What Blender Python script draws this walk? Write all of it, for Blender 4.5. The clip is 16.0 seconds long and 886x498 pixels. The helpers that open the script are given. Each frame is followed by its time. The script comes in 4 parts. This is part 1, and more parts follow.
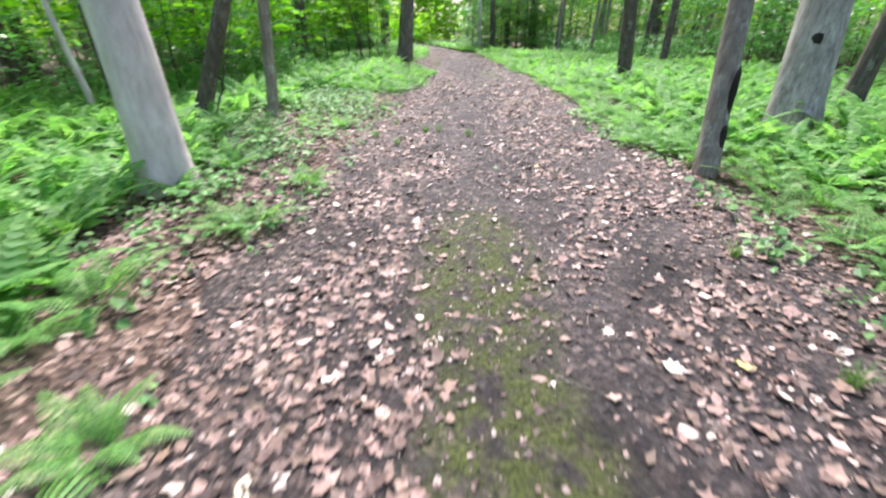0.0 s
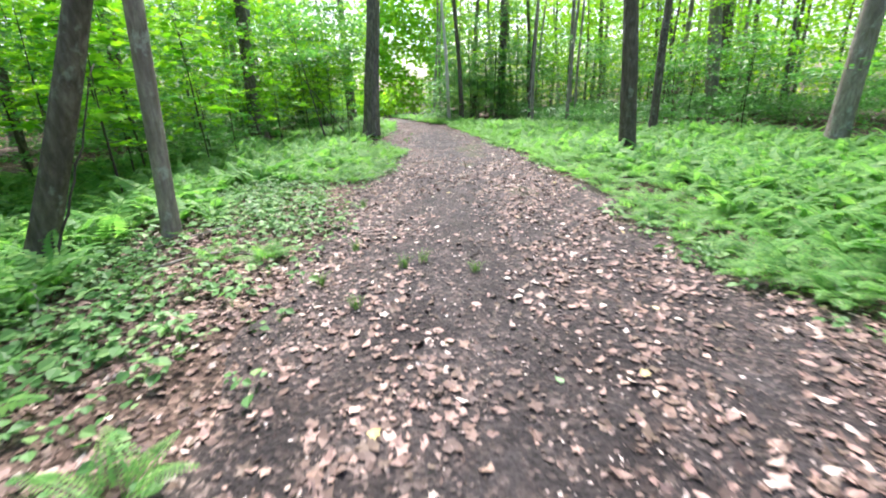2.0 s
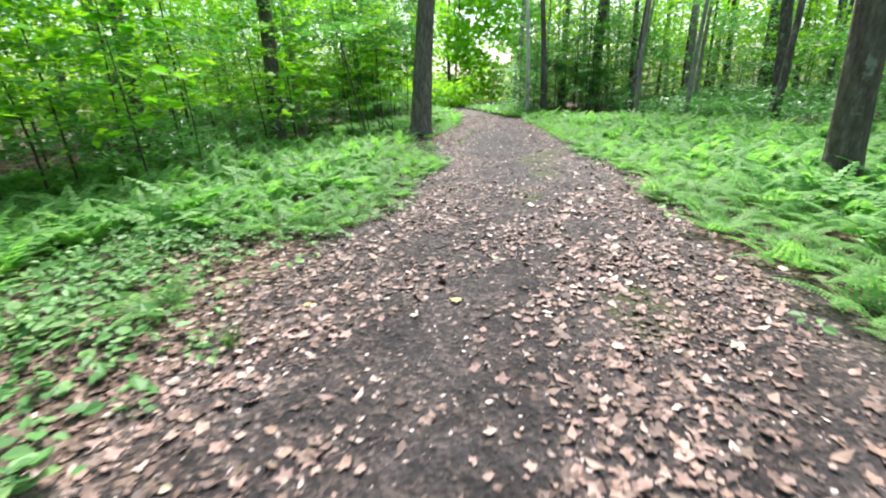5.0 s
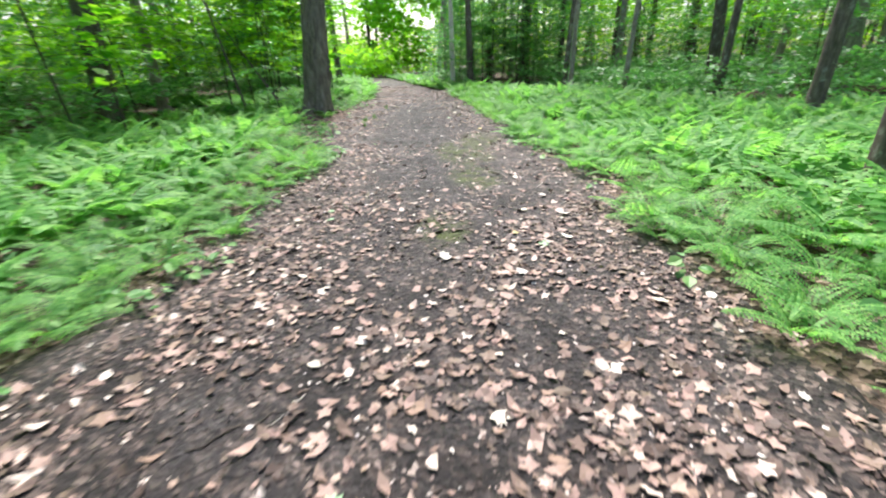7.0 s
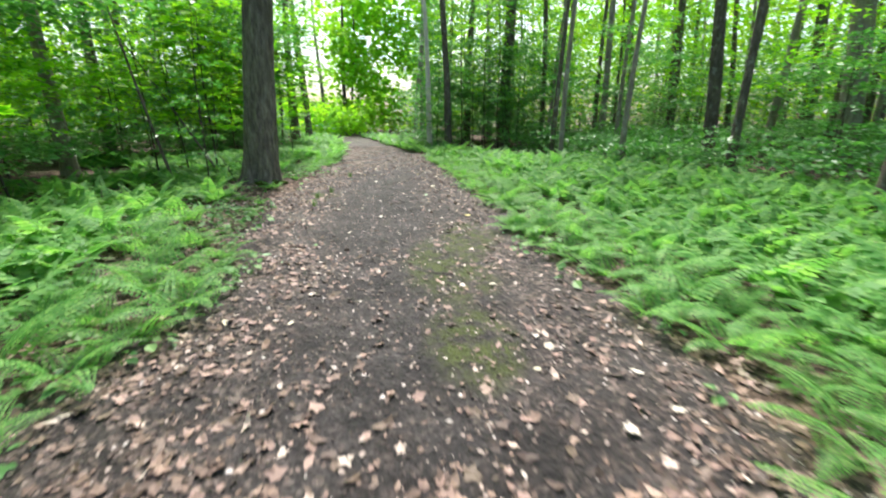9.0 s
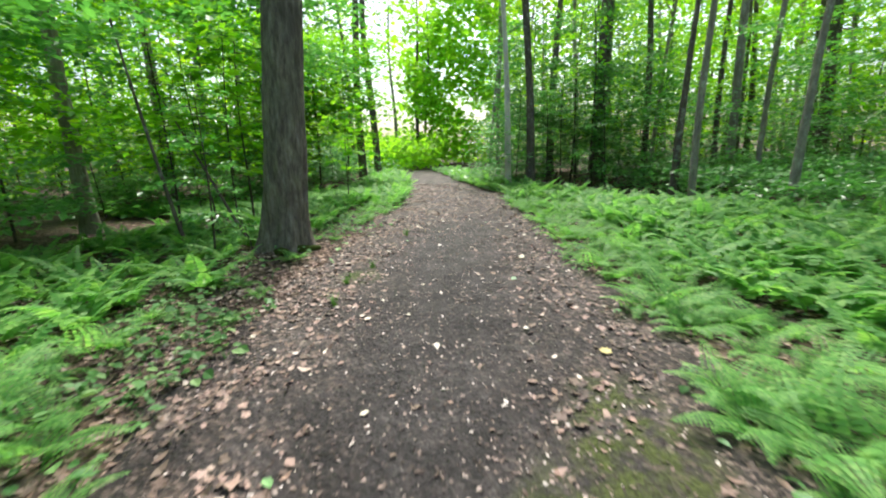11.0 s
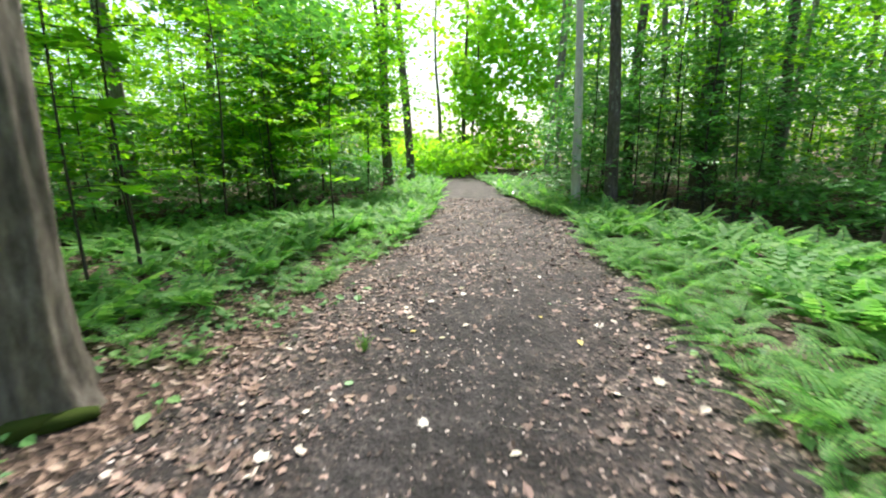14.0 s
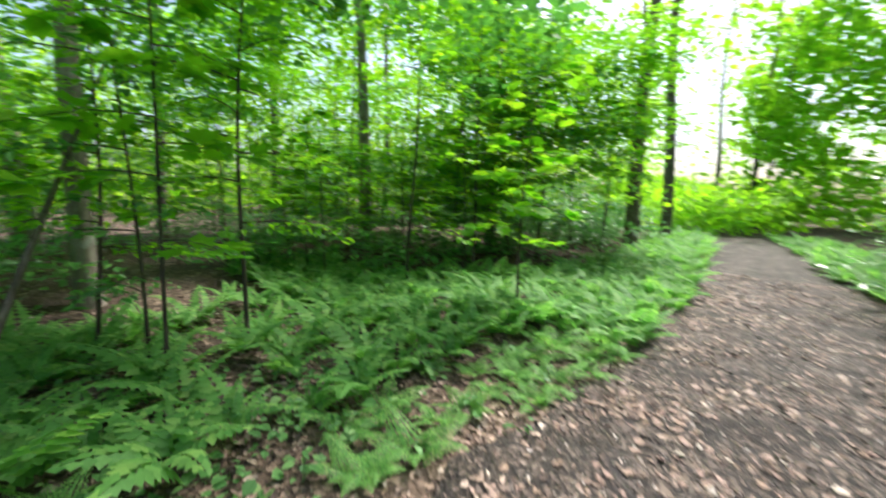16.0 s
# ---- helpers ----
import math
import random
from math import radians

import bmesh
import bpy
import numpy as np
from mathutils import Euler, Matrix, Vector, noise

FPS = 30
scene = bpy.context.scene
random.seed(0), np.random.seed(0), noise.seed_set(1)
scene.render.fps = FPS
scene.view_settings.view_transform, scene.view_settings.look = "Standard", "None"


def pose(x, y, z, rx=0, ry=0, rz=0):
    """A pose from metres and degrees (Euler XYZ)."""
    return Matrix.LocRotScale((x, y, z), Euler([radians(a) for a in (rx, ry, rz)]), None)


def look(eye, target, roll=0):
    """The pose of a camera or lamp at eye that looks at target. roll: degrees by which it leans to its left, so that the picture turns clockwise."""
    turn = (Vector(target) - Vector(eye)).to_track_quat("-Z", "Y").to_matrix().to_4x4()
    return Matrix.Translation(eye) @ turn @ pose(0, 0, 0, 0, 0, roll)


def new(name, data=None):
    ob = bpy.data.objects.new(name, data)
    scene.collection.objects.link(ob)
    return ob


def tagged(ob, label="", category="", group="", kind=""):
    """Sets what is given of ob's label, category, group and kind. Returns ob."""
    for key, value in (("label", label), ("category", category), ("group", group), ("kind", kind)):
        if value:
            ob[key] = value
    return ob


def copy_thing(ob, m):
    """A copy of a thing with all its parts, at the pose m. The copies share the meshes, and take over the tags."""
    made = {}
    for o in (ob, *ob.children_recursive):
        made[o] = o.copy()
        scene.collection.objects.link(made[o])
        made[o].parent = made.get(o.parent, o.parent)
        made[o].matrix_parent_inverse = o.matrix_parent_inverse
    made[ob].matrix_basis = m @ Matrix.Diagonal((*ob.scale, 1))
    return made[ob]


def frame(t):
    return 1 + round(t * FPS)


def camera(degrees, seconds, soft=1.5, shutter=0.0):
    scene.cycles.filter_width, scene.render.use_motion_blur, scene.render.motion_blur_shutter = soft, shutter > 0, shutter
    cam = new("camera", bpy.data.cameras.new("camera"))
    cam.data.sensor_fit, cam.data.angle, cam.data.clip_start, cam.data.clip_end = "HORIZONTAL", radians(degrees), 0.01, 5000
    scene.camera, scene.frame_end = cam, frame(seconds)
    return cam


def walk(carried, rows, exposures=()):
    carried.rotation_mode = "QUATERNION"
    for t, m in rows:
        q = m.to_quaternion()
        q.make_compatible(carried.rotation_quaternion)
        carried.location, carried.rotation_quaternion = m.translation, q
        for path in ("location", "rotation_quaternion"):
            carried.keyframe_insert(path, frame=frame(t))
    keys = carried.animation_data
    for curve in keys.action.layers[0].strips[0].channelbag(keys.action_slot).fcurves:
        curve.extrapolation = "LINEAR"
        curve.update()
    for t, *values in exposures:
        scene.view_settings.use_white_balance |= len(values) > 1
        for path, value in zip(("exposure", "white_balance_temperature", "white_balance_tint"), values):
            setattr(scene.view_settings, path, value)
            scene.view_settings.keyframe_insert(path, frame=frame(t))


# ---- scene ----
cam = camera(94.4, 16.0, soft=2.0, shutter=0.45)
PATH = [
    (0, (0.08, -0.039, 1.45), (0.066, 1.722, 0.502), 0.1),
    (0.5, (0.065, 0.666, 1.486), (0.195, 2.478, 0.649), 0.0),
    (1, (-0.002, 1.355, 1.496), (0.17, 3.193, 0.728), -0.3),
    (1.5, (-0.057, 2.055, 1.492), (0.085, 3.92, 0.784), -1.2),
    (2, (-0.086, 2.773, 1.504), (0.026, 4.65, 0.822), -1.9),
    (2.5, (-0.045, 3.436, 1.496), (-0.016, 5.306, 0.785), -2.4),
    (3, (0.1, 4.173, 1.514), (0.021, 6.039, 0.799), -2.5),
    (3.5, (0.228, 4.87, 1.481), (0.086, 6.723, 0.741), -2.3),
    (4, (0.4, 5.588, 1.462), (0.13, 7.439, 0.753), -2.3),
    (6.5, (1.017, 8.85, 1.377), (0.869, 10.689, 0.605), -2.4),
    (7, (1.068, 9.504, 1.332), (1.112, 11.319, 0.492), -1.5),
    (7.5, (1.191, 10.032, 1.298), (1.374, 11.841, 0.464), -0.8),
    (8, (1.294, 10.652, 1.33), (1.528, 12.471, 0.532), -0.4),
    (8.5, (1.249, 11.297, 1.395), (1.515, 13.146, 0.681), 0.5),
    (9, (1.172, 12.018, 1.432), (1.345, 13.916, 0.825), 0.2),
    (9.5, (1.129, 12.794, 1.467), (1.213, 14.723, 0.944), -0.1),
    (10, (1.142, 13.502, 1.474), (1.139, 15.446, 1.001), -0.4),
    (12.5, (1.089, 17.372, 1.703), (0.756, 19.287, 1.23), -2.3),
    (13, (1.083, 18.047, 1.631), (0.729, 19.96, 1.17), -1.7),
    (13.5, (1.089, 18.816, 1.571), (0.719, 20.728, 1.113), -1.4),
    (14, (1.049, 19.585, 1.537), (0.65, 21.493, 1.09), -0.9),
    (14.5, (0.961, 20.382, 1.534), (0.536, 22.288, 1.1), -0.6),
    (15, (0.827, 21.112, 1.541), (0.237, 22.977, 1.12), -0.7),
    (15.5, (0.678, 21.78, 1.56), (-0.273, 23.494, 1.164), -0.5),
    (16, (0.461, 22.428, 1.713), (-0.946, 23.827, 1.451), 1.4),
]
walk(cam, [(t, look(eye, target, roll)) for t, eye, target, roll in PATH],
     exposures=((0, 1.38, 6050, 23), (4, 1.34, 6100, 16), (7.5, 1.27, 6100, 13), (10, 1.0, 6350, 9), (13, 1.14, 6300, 11), (14.7, 1.19, 6300, 11), (16, 1.17, 6300, 11)))

# ---------------------------------------------------------------- light
SUN_EL, SUN_AZ = radians(57), radians(-1)
world = bpy.data.worlds.new("world")
scene.world = world
world.use_nodes = True
sky = world.node_tree.nodes.new("ShaderNodeTexSky")
sky.sky_type, sky.sun_disc = "NISHITA", False
sky.sun_elevation, sky.sun_rotation = SUN_EL, SUN_AZ
sky.dust_density, sky.air_density = 4.0, 1.0
background = world.node_tree.nodes["Background"]
world.node_tree.links.new(sky.outputs[0], background.inputs[0])
background.inputs[1].default_value = 0.15
sun = new("sun", bpy.data.lights.new("sun", "SUN"))
sun.data.energy, sun.data.angle, sun.data.color = 4.2, radians(12), (1.0, 0.95, 0.86)
sun_way = Vector((math.sin(SUN_AZ) * math.cos(SUN_EL), math.cos(SUN_AZ) * math.cos(SUN_EL), math.sin(SUN_EL)))
sun.matrix_world = look(sun_way * 60, (0, 0, 0))


# ---------------------------------------------------------------- materials
class Nodes:
    """A short hand for node materials."""

    def __init__(self, name):
        self.mat = bpy.data.materials.new(name)
        self.mat.use_nodes = True
        self.tree = self.mat.node_tree
        self.bsdf = self.tree.nodes["Principled BSDF"]
        self.out = self.tree.nodes["Material Output"]

    def add(self, kind):
        return self.tree.nodes.new("ShaderNode" + kind)

    def link(self, a, b):
        self.tree.links.new(a, b)

    def place(self, stretch=(1, 1, 1)):
        mapping = self.add("Mapping")
        mapping.inputs["Scale"].default_value = stretch
        self.link(self.add("NewGeometry").outputs["Position"], mapping.inputs["Vector"])
        return mapping.outputs[0]

    def noise(self, vector, scale, detail=4, rough=0.6):
        node = self.add("TexNoise")
        node.inputs["Scale"].default_value, node.inputs["Detail"].default_value = scale, detail
        node.inputs["Roughness"].default_value = rough
        self.link(vector, node.inputs["Vector"])
        return node.outputs["Fac"]

    def ramp(self, fac, stops):
        node = self.add("ValToRGB")
        ramp = node.color_ramp
        while len(ramp.elements) < len(stops):
            ramp.elements.new(0.5)
        for e, (at, colour) in zip(ramp.elements, stops):
            e.position, e.color = at, (*colour, 1)
        self.link(fac, node.inputs[0])
        return node.outputs[0]

    def math(self, kind, a, b):
        node = self.add("Math")
        node.operation = kind
        for i, v in enumerate((a, b)):
            if isinstance(v, (int, float)):
                node.inputs[i].default_value = v
            else:
                self.link(v, node.inputs[i])
        return node.outputs[0]

    def mix(self, fac, a, b, how="MIX"):
        node = self.add("Mix")
        node.data_type, node.blend_type = "RGBA", how
        for socket, v in ((node.inputs[0], fac), (node.inputs[6], a), (node.inputs[7], b)):
            if isinstance(v, (int, float)):
                socket.default_value = v
            elif isinstance(v, tuple):
                socket.default_value = (*v, 1)
            else:
                self.link(v, socket)
        return node.outputs[2]

    def bump(self, height, strength, distance):
        node = self.add("Bump")
        node.inputs["Strength"].default_value, node.inputs["Distance"].default_value = strength, distance
        self.link(height, node.inputs["Height"])
        self.link(node.outputs[0], self.bsdf.inputs["Normal"])

    def each(self):
        """A random value for every leaf of every object."""
        a = self.add("NewGeometry").outputs["Random Per Island"]
        b = self.add("ObjectInfo").outputs["Random"]
        return self.math("FRACT", self.math("ADD", a, b), 0)


def leaf_material(name, stops, glow, share, rough=0.5, gloss=0.3):
    """Thin green leaves: a rough face, and light that comes through."""
    n = Nodes(name)
    grain = n.noise(n.place(), 35, 3)
    colour = n.mix(n.math("MULTIPLY", grain, 0.35), n.ramp(n.each(), stops), (0.02, 0.06, 0.01))
    n.link(colour, n.bsdf.inputs["Base Color"])
    n.bsdf.inputs["Roughness"].default_value = rough
    n.bsdf.inputs["Specular IOR Level"].default_value = gloss
    through_leaf = n.add("BsdfTranslucent")
    n.link(n.mix(1.0, colour, glow, "MULTIPLY"), through_leaf.inputs[0])
    both = n.add("MixShader")
    both.inputs[0].default_value = share
    n.link(n.bsdf.outputs[0], both.inputs[1])
    n.link(through_leaf.outputs[0], both.inputs[2])
    n.link(both.outputs[0], n.out.inputs[0])
    return n.mat


LEAF_MAPLE = leaf_material("maple_leaf", [(0, (0.10, 0.31, 0.014)), (0.5, (0.18, 0.46, 0.018)), (1, (0.32, 0.60, 0.028))], (1.6, 1.6, 0.7), 0.55)
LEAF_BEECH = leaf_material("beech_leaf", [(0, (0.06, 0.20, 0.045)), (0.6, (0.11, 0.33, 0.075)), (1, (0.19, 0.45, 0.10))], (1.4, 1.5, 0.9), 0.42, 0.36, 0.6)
LEAF_CANOPY = leaf_material("canopy_leaf", [(0, (0.11, 0.29, 0.012)), (0.5, (0.20, 0.43, 0.016)), (1, (0.32, 0.56, 0.022))], (1.7, 1.6, 0.6), 0.55)
FERN = leaf_material("fern", [(0, (0.10, 0.28, 0.065)), (0.6, (0.175, 0.40, 0.10)), (1, (0.28, 0.50, 0.135))], (1.5, 1.55, 1.0), 0.5, 0.55)
# lighter, yellower copy of the canopy leaf: full sunlight is put into its colour
LEAF_SUN_TINTED = leaf_material("sun_tinted_leaf", [(0, (0.22, 0.47, 0.03)), (0.5, (0.30, 0.59, 0.04)), (1, (0.41, 0.69, 0.06))], (1.4, 1.45, 0.6), 0.6)
HERB = leaf_material("herb", [(0, (0.06, 0.17, 0.045)), (0.6, (0.13, 0.30, 0.09)), (1, (0.26, 0.42, 0.15))], (1.2, 1.3, 0.9), 0.3)
BROADLEAF = leaf_material("broadleaf_herb", [(0, (0.12, 0.30, 0.09)), (0.6, (0.20, 0.44, 0.14)), (1, (0.32, 0.55, 0.20))], (1.2, 1.3, 0.9), 0.4, 0.5)
GRASS = leaf_material("grass", [(0, (0.07, 0.18, 0.03)), (1, (0.18, 0.34, 0.07))], (1.2, 1.3, 0.9), 0.3)


def dry_leaf_material(name, stops):
    n = Nodes(name)
    grain = n.noise(n.place(), 60, 4)
    colour = n.mix(n.math("MULTIPLY", grain, 0.5), n.ramp(n.each(), stops), (0.10, 0.06, 0.045))
    n.link(colour, n.bsdf.inputs["Base Color"])
    n.bsdf.inputs["Roughness"].default_value = 0.6
    n.bsdf.inputs["Specular IOR Level"].default_value = 0.35
    n.bump(grain, 0.4, 0.004)
    return n.mat


LITTER = dry_leaf_material("dry_leaf", [(0, (0.035, 0.026, 0.023)), (0.22, (0.085, 0.058, 0.048)), (0.42, (0.20, 0.135, 0.105)), (0.52, (0.13, 0.10, 0.07)), (0.66, (0.30, 0.195, 0.165)), (0.82, (0.42, 0.29, 0.24)), (0.90, (0.26, 0.17, 0.12)), (0.96, (0.56, 0.43, 0.36)), (1, (0.70, 0.62, 0.54))])
CHIPS = dry_leaf_material("leaf_crumb", [(0, (0.02, 0.017, 0.016)), (0.4, (0.07, 0.054, 0.048)), (0.7, (0.20, 0.145, 0.125)), (0.9, (0.42, 0.34, 0.30)), (1, (0.68, 0.62, 0.58))])
PALE_LEAF = dry_leaf_material("pale_dry_leaf", [(0, (0.60, 0.52, 0.42)), (0.6, (0.72, 0.68, 0.60)), (1, (0.66, 0.58, 0.34))])
YELLOW_LEAF = dry_leaf_material("yellow_leaf", [(0, (0.52, 0.40, 0.10)), (1, (0.62, 0.54, 0.22))])
GREEN_LEAF = dry_leaf_material("fallen_green_leaf", [(0, (0.18, 0.38, 0.14)), (1, (0.36, 0.55, 0.34))])


def bark_material(name, dark, mid, light, groove=1.0, lichen=0.0):
    n = Nodes(name)
    long = n.place((7, 7, 1.5))
    rib = n.noise(long, 2.6, 7, 0.7)
    blot = n.ramp(n.noise(n.place((1, 1, 0.55)), 3.4, 6, 0.7), [(0.36, (0, 0, 0)), (0.64, (1, 1, 1))])
    colour = n.ramp(rib, [(0.3, dark), (0.5, mid), (0.72, light)])
    colour = n.mix(n.math("MULTIPLY", blot, 0.62), colour, dark)
    if lichen:
        spots = n.noise(n.place((1, 1, 0.7)), 6, 5, 0.7)
        mask = n.ramp(spots, [(0.56, (0, 0, 0)), (0.66, (lichen,) * 3)])
        colour = n.mix(mask, colour, (0.42, 0.46, 0.40))
    n.link(colour, n.bsdf.inputs["Base Color"])
    n.bsdf.inputs["Roughness"].default_value = 0.85
    n.bsdf.inputs["Specular IOR Level"].default_value = 0.2
    n.bump(rib, 0.8 * groove, 0.03)
    return n.mat


BARK_FURROWED = bark_material("furrowed_bark", (0.055, 0.045, 0.038), (0.19, 0.16, 0.135), (0.36, 0.32, 0.28), 1.0)
BARK_BROWN = bark_material("brown_bark", (0.045, 0.036, 0.03), (0.13, 0.105, 0.088), (0.24, 0.205, 0.175), 0.8, 0.35)
BARK_GREY = bark_material("grey_smooth_bark", (0.12, 0.10, 0.085), (0.27, 0.232, 0.198), (0.43, 0.39, 0.345), 0.45, 0.6)
BARK_PALE = bark_material("pale_smooth_bark", (0.42, 0.355, 0.335), (0.63, 0.555, 0.535), (0.76, 0.69, 0.67), 0.15, 0.12)
BARK_MOTTLED = bark_material("mottled_pale_bark", (0.15, 0.13, 0.12), (0.42, 0.375, 0.355), (0.66, 0.60, 0.58), 0.4, 0.25)
BARK_TWIG = bark_material("twig_bark", (0.03, 0.025, 0.02), (0.07, 0.056, 0.045), (0.13, 0.11, 0.09), 0.3)
DEAD_WOOD = bark_material("weathered_wood", (0.22, 0.19, 0.16), (0.40, 0.36, 0.31), (0.56, 0.52, 0.46), 0.5)


def litter_cells(n, scale, stops):
    cell = n.add("TexVoronoi")
    cell.inputs["Scale"].default_value = scale
    warp = n.add("VectorMath")
    shake = n.add("TexNoise")
    shake.inputs["Scale"].default_value = scale * 0.9
    where = n.place()
    n.link(where, shake.inputs["Vector"])
    soft = n.add("VectorMath")
    soft.operation = "SCALE"
    n.link(shake.outputs["Color"], soft.inputs[0])
    soft.inputs["Scale"].default_value = 1.2 / scale
    n.link(where, warp.inputs[0])
    n.link(soft.outputs[0], warp.inputs[1])
    n.link(warp.outputs[0], cell.inputs["Vector"])
    single = n.add("SeparateColor")
    n.link(cell.outputs["Color"], single.inputs[0])
    return n.ramp(single.outputs[0], stops), cell.outputs["Distance"]


def ground_material():
    n = Nodes("forest_floor")
    cells, gap = litter_cells(n, 19, [(0, (0.025, 0.019, 0.016)), (0.4, (0.085, 0.058, 0.044)), (0.75, (0.19, 0.13, 0.10)), (0.93, (0.32, 0.23, 0.18)), (1, (0.48, 0.37, 0.30))])
    broad = n.noise(n.place(), 0.7, 4)
    colour = n.mix(n.ramp(broad, [(0.4, (0, 0, 0)), (0.65, (0.8, 0.8, 0.8))]), cells, (0.05, 0.038, 0.03))
    n.link(colour, n.bsdf.inputs["Base Color"])
    n.bsdf.inputs["Roughness"].default_value = 0.9
    n.bsdf.inputs["Specular IOR Level"].default_value = 0.15
    n.bump(gap, 1.0, 0.05)
    return n.mat


def path_material():
    n = Nodes("trodden_path")
    mask = n.add("Attribute")
    mask.attribute_name = "cover"
    split = n.add("SeparateColor")
    n.link(mask.outputs["Color"], split.inputs[0])
    fine = n.noise(n.place(), 42, 6, 0.7)
    clods = n.noise(n.place(), 11, 5, 0.7)
    soil = n.ramp(n.math("ADD", n.math("MULTIPLY", fine, 0.5), n.math("MULTIPLY", clods, 0.5)), [(0.36, (0.010, 0.009, 0.0093)), (0.5, (0.034, 0.030, 0.0305)), (0.64, (0.10, 0.088, 0.086))])
    crumbs, gap = litter_cells(n, 32, [(0, (0.022, 0.018, 0.017)), (0.55, (0.07, 0.055, 0.048)), (0.88, (0.21, 0.155, 0.13)), (1, (0.42, 0.33, 0.28))])
    patch = n.noise(n.place(), 3.0, 5)
    litter = n.math("MULTIPLY", split.outputs[0], n.ramp(patch, [(0.35, (0.25,) * 3), (0.6, (1, 1, 1))]))
    damp = n.ramp(n.noise(n.place(), 1.6, 5, 0.65), [(0.38, (0.42, 0.40, 0.40)), (0.62, (1, 1, 1))])
    colour = n.mix(1.0, n.mix(litter, soil, crumbs), damp, "MULTIPLY")
    moss = n.ramp(n.noise(n.place(), 55, 4), [(0.35, (0.02, 0.026, 0.006)), (0.65, (0.075, 0.095, 0.018))])
    ragged = n.ramp(n.noise(n.place(), 6, 6, 0.7), [(0.40, (0, 0, 0)), (0.56, (1, 1, 1))])
    colour = n.mix(n.math("MULTIPLY", split.outputs[1], ragged), colour, moss)
    n.link(colour, n.bsdf.inputs["Base Color"])
    n.bsdf.inputs["Roughness"].default_value = 0.75
    n.bsdf.inputs["Specular IOR Level"].default_value = 0.3
    n.bump(n.math("ADD", n.math("ADD", fine, n.math("MULTIPLY", clods, 1.5)), n.math("MULTIPLY", gap, 1.2)), 0.9, 0.02)
    return n.mat


DARK_HOLLOW = bark_material("dark_hollow_wood", (0.012, 0.010, 0.009), (0.03, 0.025, 0.022), (0.07, 0.06, 0.05), 0.6)
GROUND, PATH_SOIL = ground_material(), path_material()
MOSS = leaf_material("moss", [(0, (0.03, 0.04, 0.01)), (1, (0.055, 0.07, 0.016))], (1, 1, 0.7), 0.05, 0.95, 0.05)

# ---------------------------------------------------------------- mesh tools
rng = np.random.default_rng(11)


def mesh_of(name, verts, tris, material, smooth=False):
    verts, tris = np.asarray(verts, np.float32), np.asarray(tris, np.int32)
    me = bpy.data.meshes.new(name)
    me.vertices.add(len(verts))
    me.vertices.foreach_set("co", verts.ravel())
    me.loops.add(tris.size)
    me.loops.foreach_set("vertex_index", tris.ravel())
    me.polygons.add(len(tris))
    me.polygons.foreach_set("loop_start", np.arange(0, tris.size, 3, dtype=np.int32))
    me.polygons.foreach_set("use_smooth", np.full(len(tris), smooth))
    me.update(calc_edges=True)
    me.materials.append(material)
    return me


def part(name, me, parent, label="", m=None):
    ob = new(name, me)
    ob.parent = parent
    if m is not None:
        ob.matrix_basis = m
    return tagged(ob, label)


def thing(name, label, category, group="", m=None):
    ob = new(name)
    ob.empty_display_size = 0.1
    if m is not None:
        ob.matrix_basis = m
    return tagged(ob, label, category, group)


def joined(pieces):
    """One vertex and one triangle array from many."""
    base, vs, ts = 0, [], []
    for v, t in pieces:
        vs.append(v)
        ts.append(t + base)
        base += len(v)
    return np.concatenate(vs), np.concatenate(ts)


def turns(ax, ay, az):
    """Rotation matrices of Euler XYZ angle arrays."""
    cx, sx, cy, sy, cz, sz = np.cos(ax), np.sin(ax), np.cos(ay), np.sin(ay), np.cos(az), np.sin(az)
    return np.stack([np.stack([cy * cz, sx * sy * cz - cx * sz, cx * sy * cz + sx * sz], -1),
                     np.stack([cy * sz, sx * sy * sz + cx * cz, cx * sy * sz - sx * cz], -1),
                     np.stack([-sy, sx * cy, cx * cy], -1)], -2)


def scatter(shape, places, rot, size):
    """Copies of a shape at places, turned and scaled, as one pair of arrays."""
    v, t = shape
    k = len(places)
    out = np.einsum("kij,nj->kni", rot, v) * np.reshape(size, (k, 1, 1)) + places[:, None, :]
    return out.reshape(-1, 3), (t[None] + (np.arange(k) * len(v))[:, None, None]).reshape(-1, 3)


